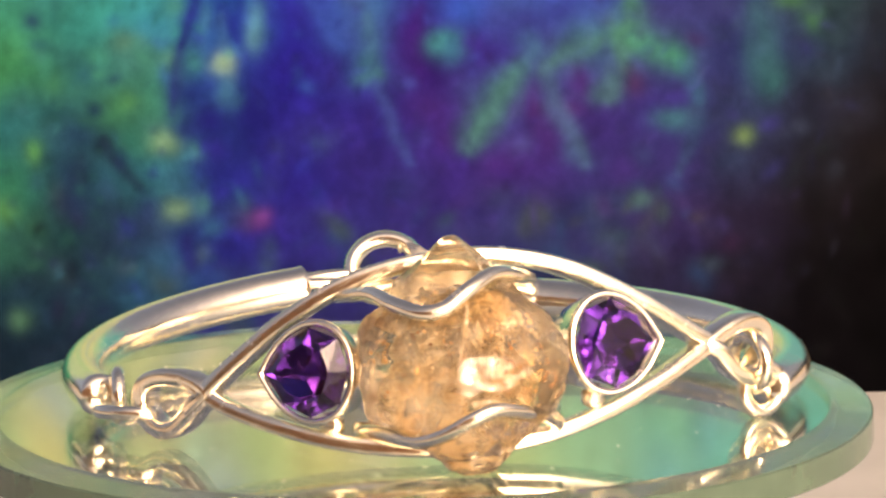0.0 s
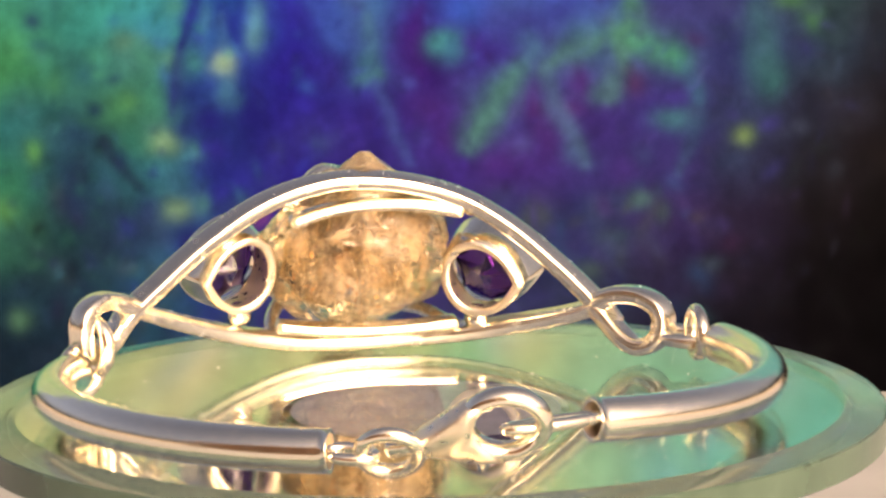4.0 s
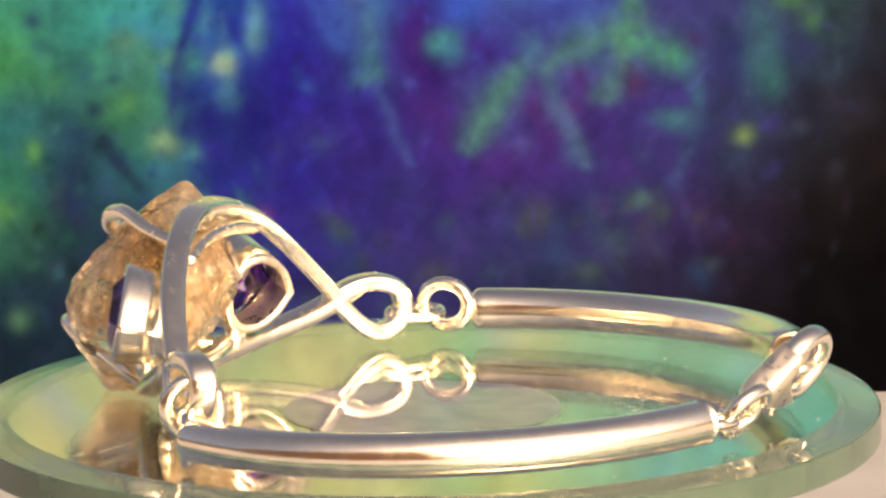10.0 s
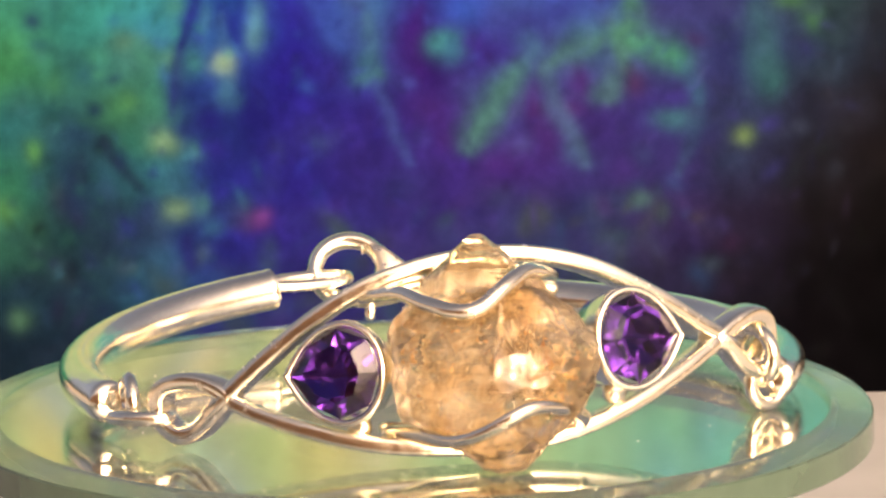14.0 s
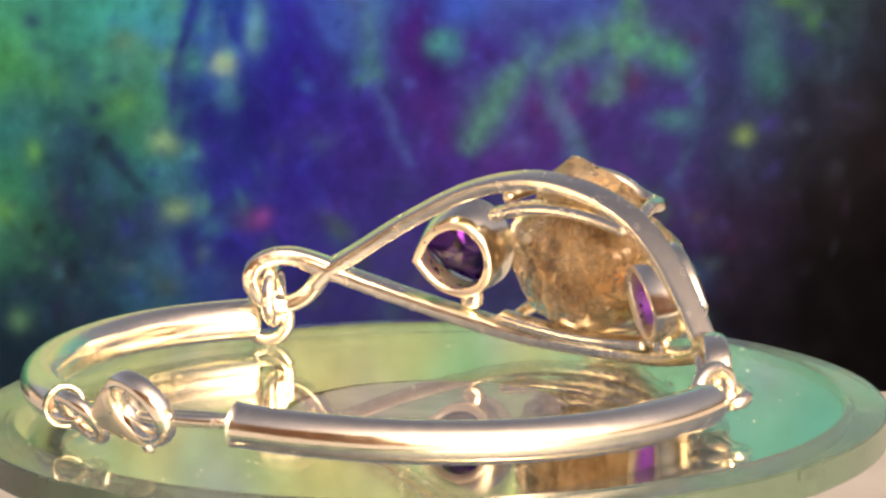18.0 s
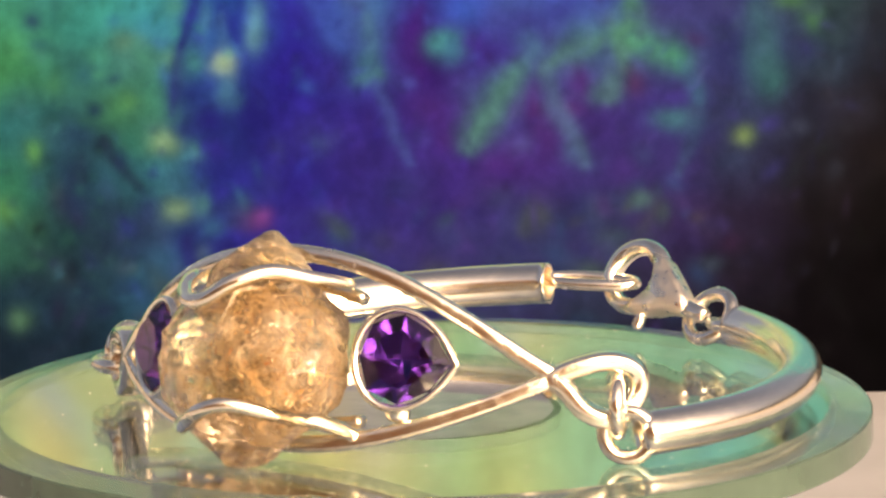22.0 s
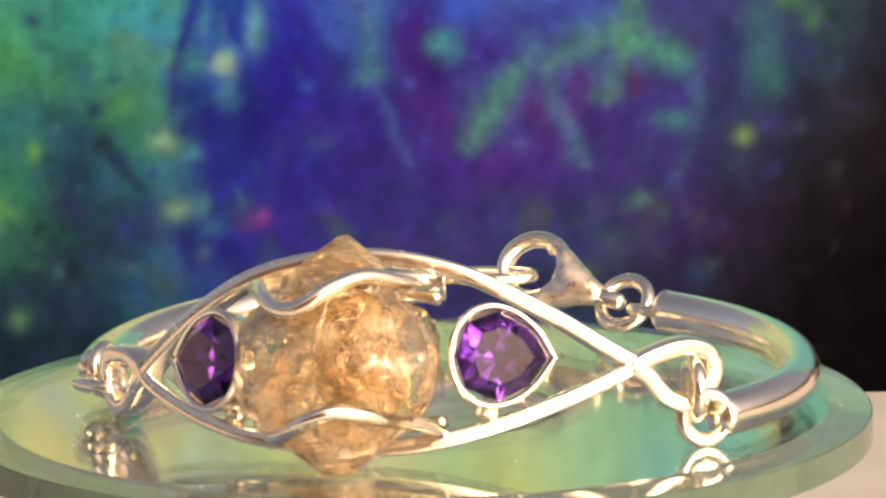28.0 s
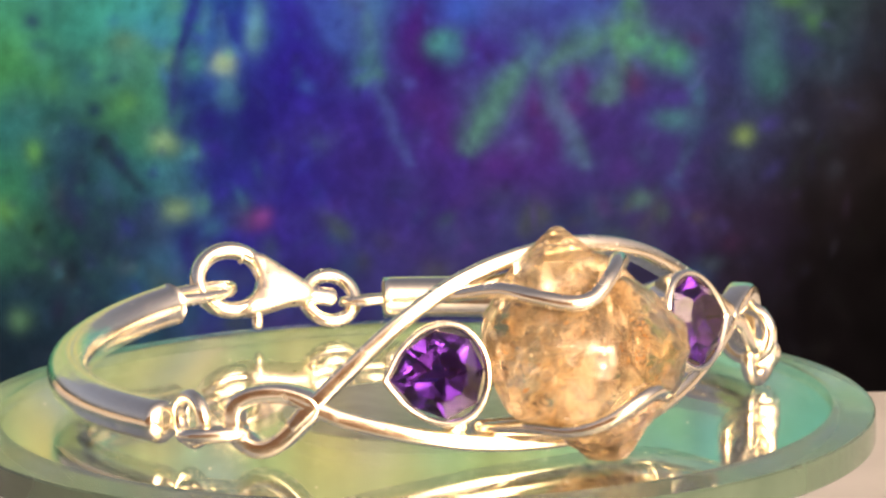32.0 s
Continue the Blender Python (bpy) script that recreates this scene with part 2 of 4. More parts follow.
def painting():
    root = tagged(new("painting"), "abstract canvas painted in blue, violet, green and black", "painting")
    root.location = (0, YP, FOOT)
    root.rotation_euler = (0, 0, radians(4))
    w, h = 0.30, 0.135
    xs = np.concatenate([np.linspace(-15, -7, 60), np.linspace(-6.96, 6.96, 349), np.linspace(7, 15, 60)])
    zs = np.concatenate([np.linspace(-100 * FOOT, -0.04, 12), np.linspace(0, 5.6, 141), np.linspace(5.7, 13.5, 90)])
    nx, nz = len(xs), len(zs)
    X, Z = np.meshgrid(xs, zs)
    wx, wz = np.zeros_like(X), np.zeros_like(X)
    for i in range(nz):
        for j in range(nx):
            v = noise.noise_vector((X[i, j] * 0.9, Z[i, j] * 0.7, 3.1)) * 0.07 + noise.noise_vector((X[i, j] * 2.6, Z[i, j] * 1.8, 8.0)) * 0.06
            wx[i, j], wz[i, j] = v.x * 0.7, v.y * 0.7
    XX, ZZ = X + wx, Z + wz * 1.3
    table_rgb = np.array([[lin(*field(c, r)) for c in range(13)] for r in range(9)])
    ci = np.interp(XX, COLUMN_X, range(13))
    ri = np.interp(ZZ, ROW_Z, range(9))
    c0, r0 = np.clip(ci.astype(int), 0, 11), np.clip(ri.astype(int), 0, 7)
    fc, fr = ci - c0, ri - r0
    fc, fr = (fc * fc * (3 - 2 * fc))[..., None], (fr * fr * (3 - 2 * fr))[..., None]
    rgb = (table_rgb[r0, c0] * (1 - fc) + table_rgb[r0, c0 + 1] * fc) * (1 - fr) + (table_rgb[r0 + 1, c0] * (1 - fc) + table_rgb[r0 + 1, c0 + 1] * fc) * fr

    def dab(x, z, sx, sz, turn, colour, strength):
        c, s = math.cos(radians(turn)), math.sin(radians(turn))
        far = 2.6 * max(sx, sz) + 0.3
        i0, i1 = np.searchsorted(zs, (z - far, z + far))
        j0, j1 = np.searchsorted(xs, (x - far, x + far))
        dx, dz = XX[i0:i1, j0:j1] - x, ZZ[i0:i1, j0:j1] - z
        q = ((dx * c - dz * s) / (sx * 1.05)) ** 2 + ((dx * s + dz * c) / (sz * 1.05)) ** 2
        k = (strength * np.exp(-q))[..., None]
        rgb[i0:i1, j0:j1] = rgb[i0:i1, j0:j1] * (1 - k) + np.array(lin(*colour)) * k

    def stroke(pts, width, colour, strength):
        """A bowed stroke of the brush: thin where it sets on and lifts off, full in the middle."""
        nonlocal rgb
        line = spline([(x, z, 0) for x, z in pts], 5)
        cover = np.zeros(XX.shape)
        for i, (p, q) in enumerate(zip(line, line[1:])):
            full = width * (0.62 + 0.55 * math.sin(math.pi * (i + 0.5) / (len(line) - 1))) * 1.05
            u = q - p
            t = np.clip(((XX - p.x) * u.x + (ZZ - p.y) * u.y) / u.length_squared, 0, 1)
            cover = np.maximum(cover, np.exp(-((XX - p.x - t * u.x) ** 2 + (ZZ - p.y - t * u.y) ** 2) / full ** 2))
        k = (strength * cover)[..., None]
        rgb = rgb * (1 - k) + np.array(lin(*colour)) * k

    # mottled blots towards the foot
    blots = random.Random(23)
    for i in range(190):
        x, z = blots.uniform(-4.6, 3.6), blots.uniform(0.2, 2.3)
        tone = blots.choice(((58, 92, 92), (45, 80, 112), (42, 34, 98), (84, 94, 72), (70, 48, 104), (36, 40, 72)))
        dab(x, z, blots.uniform(0.06, 0.19), blots.uniform(0.06, 0.22), blots.gauss(0, 40), tone, blots.uniform(0.2, 0.5))
    dab(-5.00, 4.28, 0.43, 0.39, 0, (60, 162, 105), .7)
    dab(-5.05, 4.03, 0.35, 0.21, 0, (56, 155, 95), .5)
    dab(-5.09, 4.80, 0.28, 0.28, 0, (56, 165, 125), .5)
    dab(-4.51, 4.71, 0.32, 0.18, 0, (44, 120, 110), .6)
    dab(-4.13, 4.48, 0.28, 0.35, 0, (32, 140, 120), .5)
    dab(-3.85, 4.65, 0.32, 0.21, 0, (40, 175, 150), .7)
    dab(-3.46, 4.67, 0.21, 0.16, 0, (48, 180, 170), .7)
    dab(-3.33, 4.42, 0.25, 0.20, 0, (36, 130, 160), .6)
    dab(-3.75, 4.50, 0.10, 0.09, 0, (36, 110, 140), .6)
    dab(-4.74, 4.54, 0.10, 0.10, 0, (44, 70, 100), .85)
    dab(-4.68, 4.24, 0.14, 0.10, 0, (36, 95, 110), .6)
    dab(-4.59, 4.12, 0.21, 0.14, 0, (44, 110, 105), .4)
    dab(-3.61, 4.25, 0.20, 0.13, 0, (96, 150, 115), .75)
    dab(-3.45, 4.04, 0.20, 0.18, 0, (64, 130, 115), .6)
    dab(-4.00, 4.09, 0.13, 0.13, 0, (64, 165, 125), .7)
    dab(-4.28, 3.97, 0.21, 0.18, 0, (48, 115, 110), .5)
    dab(-4.11, 3.85, 0.16, 0.10, -40, (40, 100, 125), .5)
    dab(-3.78, 3.80, 0.09, 0.07, 0, (40, 80, 100), .8)
    dab(-4.77, 3.85, 0.32, 0.18, 10, (48, 140, 90), .5)
    dab(-4.51, 3.69, 0.16, 0.18, 20, (68, 145, 85), .55)
    dab(-3.57, 3.48, 0.17, 0.14, 0, (88, 155, 85), .75)
    dab(-3.81, 3.38, 0.25, 0.32, 20, (60, 140, 85), .6)
    dab(-3.35, 3.61, 0.18, 0.35, 0, (56, 150, 115), .55)
    dab(-3.99, 3.43, 0.11, 0.11, 0, (28, 50, 80), .9)
    dab(-4.51, 3.38, 0.18, 0.13, 0, (32, 85, 85), .65)
    dab(-4.78, 3.50, 0.32, 0.21, 0, (36, 100, 95), .5)
    dab(-5.03, 3.26, 0.28, 0.28, 0, (36, 115, 110), .5)
    dab(-4.17, 3.08, 0.35, 0.20, 0, (40, 65, 100), .65)
    dab(-3.91, 2.94, 0.14, 0.14, 40, (30, 32, 55), .9)
    dab(-3.79, 2.78, 0.10, 0.16, -35, (30, 38, 65), .8)
    dab(-4.76, 2.88, 0.11, 0.14, 0, (100, 180, 95), .85)
    dab(-4.58, 2.78, 0.11, 0.09, 0, (32, 65, 70), .6)
    dab(-3.18, 2.96, 0.15, 0.13, 0, (164, 195, 125), .95)
    dab(-3.18, 2.96, 0.26, 0.21, 0, (76, 150, 120), .45)
    dab(-3.54, 2.97, 0.25, 0.18, 0, (44, 140, 115), .55)
    dab(-2.79, 2.85, 0.11, 0.10, 0, (68, 120, 135), .7)
    dab(-3.10, 4.01, 0.10, 0.11, 0, (96, 170, 135), .75)
    dab(-2.78, 3.97, 0.13, 0.13, 0, (60, 150, 130), .75)
    dab(-3.00, 4.69, 0.13, 0.17, 0, (80, 180, 150), .75)
    dab(-2.63, 4.46, 0.10, 0.28, 0, (76, 150, 165), .6)
    dab(-2.41, 3.92, 0.14, 0.16, 0, (173, 205, 145), .95)
    dab(-2.39, 3.61, 0.13, 0.21, 0, (72, 140, 155), .8)
    dab(-2.54, 3.72, 0.14, 0.14, 0, (44, 95, 155), .6)
    dab(-2.57, 4.25, 0.09, 0.18, 0, (36, 85, 160), .6)
    dab(-2.83, 3.62, 0.25, 0.20, 0, (36, 42, 125), .75)
    dab(-2.59, 3.26, 0.28, 0.20, 0, (41, 32, 120), .75)
    dab(-2.91, 3.13, 0.21, 0.14, 0, (44, 42, 125), .6)
    dab(-2.53, 2.91, 0.13, 0.13, 0, (60, 40, 140), .5)
    dab(-2.24, 4.55, 0.11, 0.21, 0, (32, 35, 130), .7)
    dab(-1.97, 4.43, 0.12, 0.30, 0, (95, 170, 185), .9)
    dab(-2.01, 4.22, 0.10, 0.16, 0, (104, 170, 165), .6)
    dab(-1.76, 4.46, 0.14, 0.28, 0, (47, 75, 165), .6)
    dab(-2.06, 3.42, 0.21, 0.43, 0, (38, 25, 110), .6)
    dab(-1.84, 3.83, 0.35, 0.21, 0, (42, 32, 130), .5)
    dab(0.54, 4.55, 0.32, 0.21, 0, (58, 110, 205), .7)
    dab(-0.98, 4.57, 0.35, 0.21, 0, (57, 105, 185), .5)
    dab(-0.55, 4.62, 0.21, 0.18, 0, (61, 130, 170), .5)
    dab(5.45, 3.10, 0.35, 0.43, 0, (53, 50, 56), .6)
    dab(5.31, 2.24, 0.43, 0.35, 0, (41, 34, 34), .5)
    dab(-1.40, 4.52, 0.25, 0.21, 0, (55, 42, 145), .5)
    dab(-0.85, 4.18, 0.11, 0.10, 0, (52, 60, 145), .6)
    dab(-0.99, 4.22, 0.21, 0.18, 0, (61, 100, 165), .5)
    dab(-0.56, 4.31, 0.21, 0.35, 0, (61, 110, 150), .45)
    dab(-0.61, 3.73, 0.17, 0.11, 0, (80, 165, 130), .9)
    dab(-0.67, 3.89, 0.16, 0.18, 0, (61, 130, 140), .7)
    dab(-1.17, 3.87, 0.43, 0.18, 0, (55, 38, 125), .5)
    dab(-1.36, 3.03, 0.32, 0.28, 0, (64, 62, 130), .6)
    dab(-1.26, 2.92, 0.13, 0.09, 0, (66, 95, 125), .5)
    dab(-1.79, 2.84, 0.11, 0.18, 0, (66, 75, 120), .5)
    dab(-0.03, 4.15, 0.27, 0.43, 0, (71, 30, 115), .8)
    dab(-0.18, 3.66, 0.18, 0.13, 0, (68, 68, 135), .5)
    dab(0.29, 4.13, 0.20, 0.14, -25, (61, 165, 150), .95)
    dab(0.43, 4.02, 0.16, 0.18, 0, (61, 150, 165), .6)
    dab(0.20, 3.32, 0.32, 0.21, 0, (85, 48, 115), .6)
    dab(0.02, 2.97, 0.13, 0.14, 0, (66, 65, 130), .5)
    dab(-0.73, 2.76, 0.32, 0.21, 0, (58, 42, 110), .4)
    dab(0.34, 2.96, 0.14, 0.18, 0, (85, 45, 115), .5)
    dab(-4.95, 2.52, 0.25, 0.25, 0, (40, 120, 95), .6)
    dab(-5.19, 2.18, 0.16, 0.18, 0, (88, 155, 85), .85)
    dab(-4.75, 2.16, 0.16, 0.13, 0, (44, 95, 75), .5)
    dab(-5.08, 1.85, 0.21, 0.21, 0, (44, 85, 85), .5)
    dab(-4.79, 1.97, 0.11, 0.11, 0, (28, 32, 40), .85)
    dab(-4.77, 1.70, 0.14, 0.11, 0, (41, 45, 62), .5)
    dab(-4.33, 2.24, 0.28, 0.18, 0, (40, 55, 85), .7)
    dab(-4.18, 2.55, 0.09, 0.10, 0, (40, 50, 75), .7)
    dab(-4.02, 2.33, 0.16, 0.13, 0, (40, 85, 95), .6)
    dab(-3.74, 2.22, 0.21, 0.18, 0, (40, 62, 70), .5)
    dab(-3.58, 1.78, 0.32, 0.21, 0, (41, 68, 78), .5)
    dab(-4.41, 1.86, 0.14, 0.11, 0, (33, 85, 80), .6)
    dab(-4.37, 1.43, 0.11, 0.13, 20, (25, 32, 45), .8)
    dab(-3.69, 1.43, 0.10, 0.09, 0, (76, 110, 125), .75)
    dab(-4.08, 1.38, 0.13, 0.16, 0, (41, 80, 80), .5)
    dab(-4.85, 1.34, 0.28, 0.18, 0, (36, 48, 62), .5)
    dab(-3.39, 2.09, 0.14, 0.25, 0, (48, 48, 110), .65)
    dab(-3.04, 2.11, 0.13, 0.11, 0, (173, 195, 110), .98)
    dab(-3.02, 2.11, 0.28, 0.21, 0, (76, 140, 120), .6)
    dab(-2.74, 2.17, 0.10, 0.14, 0, (76, 140, 125), .7)
    dab(-3.34, 2.62, 0.28, 0.14, 0, (48, 125, 130), .6)
    dab(-3.03, 2.47, 0.16, 0.14, 0, (56, 120, 135), .6)
    dab(-3.16, 1.55, 0.32, 0.32, 0, (48, 105, 125), .55)
    dab(-2.60, 1.87, 0.13, 0.14, 0, (52, 115, 135), .7)
    dab(-2.72, 1.54, 0.11, 0.11, 0, (92, 125, 140), .8)
    dab(-2.94, 1.75, 0.16, 0.28, 0, (41, 50, 125), .6)
    dab(-2.29, 2.43, 0.32, 0.21, 0, (44, 45, 145), .5)
    dab(-2.38, 1.55, 0.21, 0.13, 0, (40, 38, 115), .6)
    dab(-1.99, 1.99, 0.11, 0.11, 0, (156, 85, 150), .95)
    dab(-2.06, 1.93, 0.20, 0.16, 0, (104, 50, 125), .5)
    dab(-1.91, 1.42, 0.11, 0.25, 0, (66, 92, 85), .7)
    dab(-1.91, 2.42, 0.16, 0.18, 0, (61, 65, 130), .5)
    dab(-2.53, 1.23, 0.21, 0.11, 0, (48, 85, 130), .5)
    dab(-3.02, 1.37, 0.11, 0.09, 0, (76, 95, 130), .5)
    dab(-3.70, 1.15, 0.18, 0.18, 0, (38, 52, 85), .5)
    dab(-5.02, 0.82, 0.13, 0.14, 0, (84, 130, 95), .85)
    dab(-4.55, 0.90, 0.10, 0.18, 0, (44, 42, 60), .5)
    dab(-1.03, 1.84, 0.20, 0.10, 45, (74, 98, 90), .7)
    dab(-1.53, 1.97, 0.18, 0.14, 0, (61, 60, 130), .4)
    dab(0.93, 4.43, 0.25, 0.18, 0, (66, 65, 140), .5)
    dab(1.79, 4.46, 0.21, 0.21, 0, (64, 60, 150), .6)
    dab(1.36, 4.30, 0.18, 0.18, 0, (66, 60, 140), .5)
    dab(1.35, 4.12, 0.16, 0.13, 0, (61, 110, 135), .5)
    dab(2.18, 4.16, 0.28, 0.20, 0, (71, 135, 135), .6)
    dab(2.39, 4.33, 0.11, 0.10, 0, (68, 65, 125), .7)
    dab(2.53, 4.15, 0.18, 0.17, 0, (76, 150, 115), .75)
    dab(2.66, 4.43, 0.13, 0.20, 0, (76, 140, 125), .7)
    dab(2.93, 4.45, 0.16, 0.14, 0, (76, 65, 125), .5)
    dab(2.27, 3.45, 0.20, 0.14, 0, (80, 125, 125), .7)
    dab(1.99, 3.60, 0.14, 0.20, 0, (90, 42, 115), .8)
    dab(1.91, 3.25, 0.16, 0.11, 0, (95, 45, 110), .6)
    dab(2.67, 3.57, 0.17, 0.16, 0, (95, 52, 85), .7)
    dab(2.57, 3.76, 0.14, 0.11, 0, (90, 60, 80), .5)
    dab(1.45, 3.30, 0.14, 0.28, 0, (99, 48, 120), .8)
    dab(1.59, 2.91, 0.18, 0.28, 0, (93, 48, 120), .6)
    dab(1.26, 2.81, 0.13, 0.11, 0, (93, 92, 150), .8)
    dab(0.98, 2.65, 0.28, 0.21, 0, (85, 45, 120), .6)
    dab(1.20, 3.06, 0.16, 0.14, 0, (77, 60, 140), .5)
    dab(0.42, 3.42, 0.20, 0.21, 0, (77, 45, 130), .6)
    dab(0.74, 3.51, 0.32, 0.21, 0, (68, 95, 140), .4)
    dab(3.21, 3.09, 0.27, 0.14, 0, (66, 128, 128), .85)
    dab(3.21, 3.84, 0.21, 0.16, 10, (66, 145, 125), .7)
    dab(3.47, 4.08, 0.14, 0.09, 0, (77, 50, 90), .6)
    dab(3.28, 3.37, 0.18, 0.13, 0, (77, 60, 135), .6)
    dab(3.64, 3.53, 0.18, 0.13, 0, (64, 62, 110), .5)
    dab(4.26, 3.87, 0.18, 0.35, 0, (57, 115, 110), .65)
    dab(4.40, 3.54, 0.16, 0.20, 0, (52, 115, 105), .65)
    dab(4.19, 4.37, 0.16, 0.18, 0, (61, 90, 110), .5)
    dab(4.73, 3.95, 0.25, 0.16, 0, (57, 55, 100), .65)
    dab(4.93, 4.28, 0.14, 0.14, 0, (74, 135, 80), .85)
    dab(4.62, 4.49, 0.18, 0.09, 0, (80, 135, 80), .7)
    dab(5.17, 4.11, 0.20, 0.21, 0, (58, 80, 72), .5)
    dab(5.09, 3.62, 0.25, 0.18, 0, (58, 72, 80), .5)
    dab(4.07, 2.90, 0.13, 0.12, 0, (118, 145, 90), .95)
    dab(4.76, 2.95, 0.11, 0.11, 0, (74, 80, 95), .7)
    dab(4.54, 2.85, 0.13, 0.11, 0, (61, 65, 82), .5)
    dab(5.20, 2.37, 0.10, 0.10, 0, (58, 60, 66), .75)
    dab(5.60, 2.66, 0.35, 0.28, 0, (39, 30, 28), .5)
    dab(3.93, 2.59, 0.21, 0.16, 0, (61, 80, 105), .4)
    dab(2.76, 2.08, 0.13, 0.11, 0, (83, 128, 108), .9)
    dab(2.29, 2.01, 0.13, 0.13, 0, (87, 62, 115), .6)
    dab(2.12, 2.56, 0.16, 0.14, 0, (76, 85, 135), .5)
    dab(2.55, 2.43, 0.18, 0.18, 0, (87, 55, 125), .4)
    dab(3.20, 2.26, 0.13, 0.10, 30, (68, 95, 140), .5)
    dab(3.49, 1.82, 0.10, 0.09, 0, (80, 70, 75), .7)
    dab(3.76, 1.73, 0.10, 0.10, 0, (71, 60, 105), .6)
    dab(3.88, 1.51, 0.14, 0.11, 0, (68, 42, 65), .6)
    dab(3.63, 1.27, 0.13, 0.10, 0, (68, 82, 90), .7)
    dab(2.11, 1.23, 0.18, 0.11, 0, (80, 100, 90), .7)
    dab(2.90, 1.55, 0.43, 0.18, 0, (62, 58, 95), .5)
    dab(2.40, 1.58, 0.25, 0.18, 0, (66, 82, 100), .5)
    dab(1.91, 2.68, 0.14, 0.13, 0, (74, 105, 135), .6)
    dab(2.77, 2.64, 0.14, 0.14, 0, (68, 90, 125), .4)
    dab(0.76, 2.30, 0.28, 0.21, 0, (74, 58, 120), .4)
    dab(-0.17, 2.34, 0.28, 0.21, 0, (64, 70, 125), .4)
    dab(-0.33, 1.63, 0.28, 0.14, 0, (66, 60, 110), .4)
    dab(0.39, 1.67, 0.25, 0.18, 0, (58, 78, 112), .4)
    stroke([(-2.75, 4.82), (-2.82, 4.54), (-2.94, 4.19)], 0.09, (42, 45, 125), .81)
    stroke([(-2.97, 4.12), (-3.02, 3.81), (-3.06, 3.32)], 0.09, (48, 45, 120), .68)
    stroke([(-2.48, 4.81), (-2.33, 4.48), (-2.22, 4.20)], 0.10, (40, 38, 140), .59)
    stroke([(-2.42, 4.56), (-2.40, 4.10)], 0.06, (75, 130, 170), .42)
    stroke([(-1.36, 4.73), (-1.16, 4.40), (-0.95, 4.11)], 0.09, (60, 95, 175), .59)
    stroke([(-0.63, 4.49), (-0.60, 4.06), (-0.56, 3.74)], 0.09, (70, 130, 140), .51)
    stroke([(-0.52, 3.63), (-0.38, 3.31), (-0.30, 2.99), (-0.13, 2.62)], 0.09, (70, 90, 145), .64)
    stroke([(0.04, 4.57), (-0.03, 4.11), (0.03, 3.68)], 0.12, (78, 32, 115), .42)
    stroke([(1.28, 3.77), (1.02, 3.50), (0.77, 3.12), (0.59, 2.88)], 0.17, (84, 156, 122), .72)
    stroke([(1.46, 4.01), (1.31, 3.81)], 0.12, (72, 130, 138), .58)
    stroke([(2.28, 4.09), (1.85, 3.93), (1.58, 3.73)], 0.13, (84, 146, 116), .66)
    stroke([(1.58, 3.73), (1.66, 3.37), (1.84, 3.04), (2.05, 2.56)], 0.11, (88, 125, 145), .61)
    stroke([(2.65, 4.61), (2.63, 4.25), (2.53, 3.97)], 0.19, (82, 150, 108), .70)
    stroke([(2.53, 4.01), (2.42, 3.65), (2.35, 3.37)], 0.11, (85, 140, 125), .58)
    stroke([(2.68, 4.11), (3.00, 3.97), (3.25, 3.78)], 0.13, (74, 170, 122), .75)
    stroke([(3.25, 3.78), (3.44, 3.51), (3.51, 3.29)], 0.09, (65, 125, 140), .58)
    stroke([(3.51, 3.29), (3.44, 2.90), (3.24, 2.40)], 0.08, (68, 105, 130), .43)
    stroke([(4.23, 4.51), (4.30, 4.01), (4.40, 3.57)], 0.19, (62, 120, 112), .43)
    stroke([(-3.89, 3.04), (-3.73, 2.71), (-3.49, 2.42)], 0.09, (40, 42, 68), .64)
    stroke([(-4.18, 2.80), (-4.33, 2.45)], 0.09, (42, 50, 75), .42)
    stroke([(-2.91, 1.75), (-2.85, 1.39)], 0.09, (52, 45, 120), .51)
    stroke([(-2.17, 1.50), (-2.32, 1.22)], 0.09, (50, 42, 110), .42)
    stroke([(-1.30, 2.75), (-1.01, 3.02)], 0.09, (70, 75, 130), .34)
    # many small strokes, each near the colour under it
    rng = random.Random(11)
    for i in range(1800):
        x, z = rng.uniform(-6.5, 6.5), rng.uniform(0.0, 5.6)
        c = table_rgb[int(np.clip(round(np.interp(z, ROW_Z, range(9))), 0, 6)), int(np.clip(round(np.interp(x, COLUMN_X, range(13))) + rng.choice((-1, 0, 0, 1)), 0, 12))]
        tone = rng.choice((0.45, 0.6, 0.8, 1.3, 1.7)) * np.array((rng.uniform(0.8, 1.2), rng.uniform(0.8, 1.25), rng.uniform(0.8, 1.2)))
        shade = np.clip(c * tone, 0.002, 0.7) ** (1 / 2.2) * 255
        dab(x, z, rng.uniform(0.03, 0.10), rng.uniform(0.04, 0.15), rng.gauss(0, 40), tuple(shade), rng.uniform(0.12, 0.34))
    # broad strokes above the lower part
    for i in range(110):
        x, z = rng.uniform(-7, 7), rng.uniform(5.9, 13.5)
        warm = 0.5 - x / 14
        tone = rng.choice(((190, 185, 90), (175, 190, 120), (205, 190, 140), (110, 175, 105))) if rng.random() < 0.25 + 0.5 * warm else rng.choice(((90, 178, 120), (65, 172, 150), (75, 130, 185), (120, 185, 140)))
        dab(x, z, rng.uniform(0.18, 0.6), rng.uniform(0.4, 1.3), rng.gauss(0, 20), tone, rng.uniform(0.25, 0.55))
    rough = np.array([[noise.fractal((X[i, j] * 3.0, Z[i, j] * 2.4, 1.0), 1.0, 2.0, 4) for j in range(nx)] for i in range(nz)])
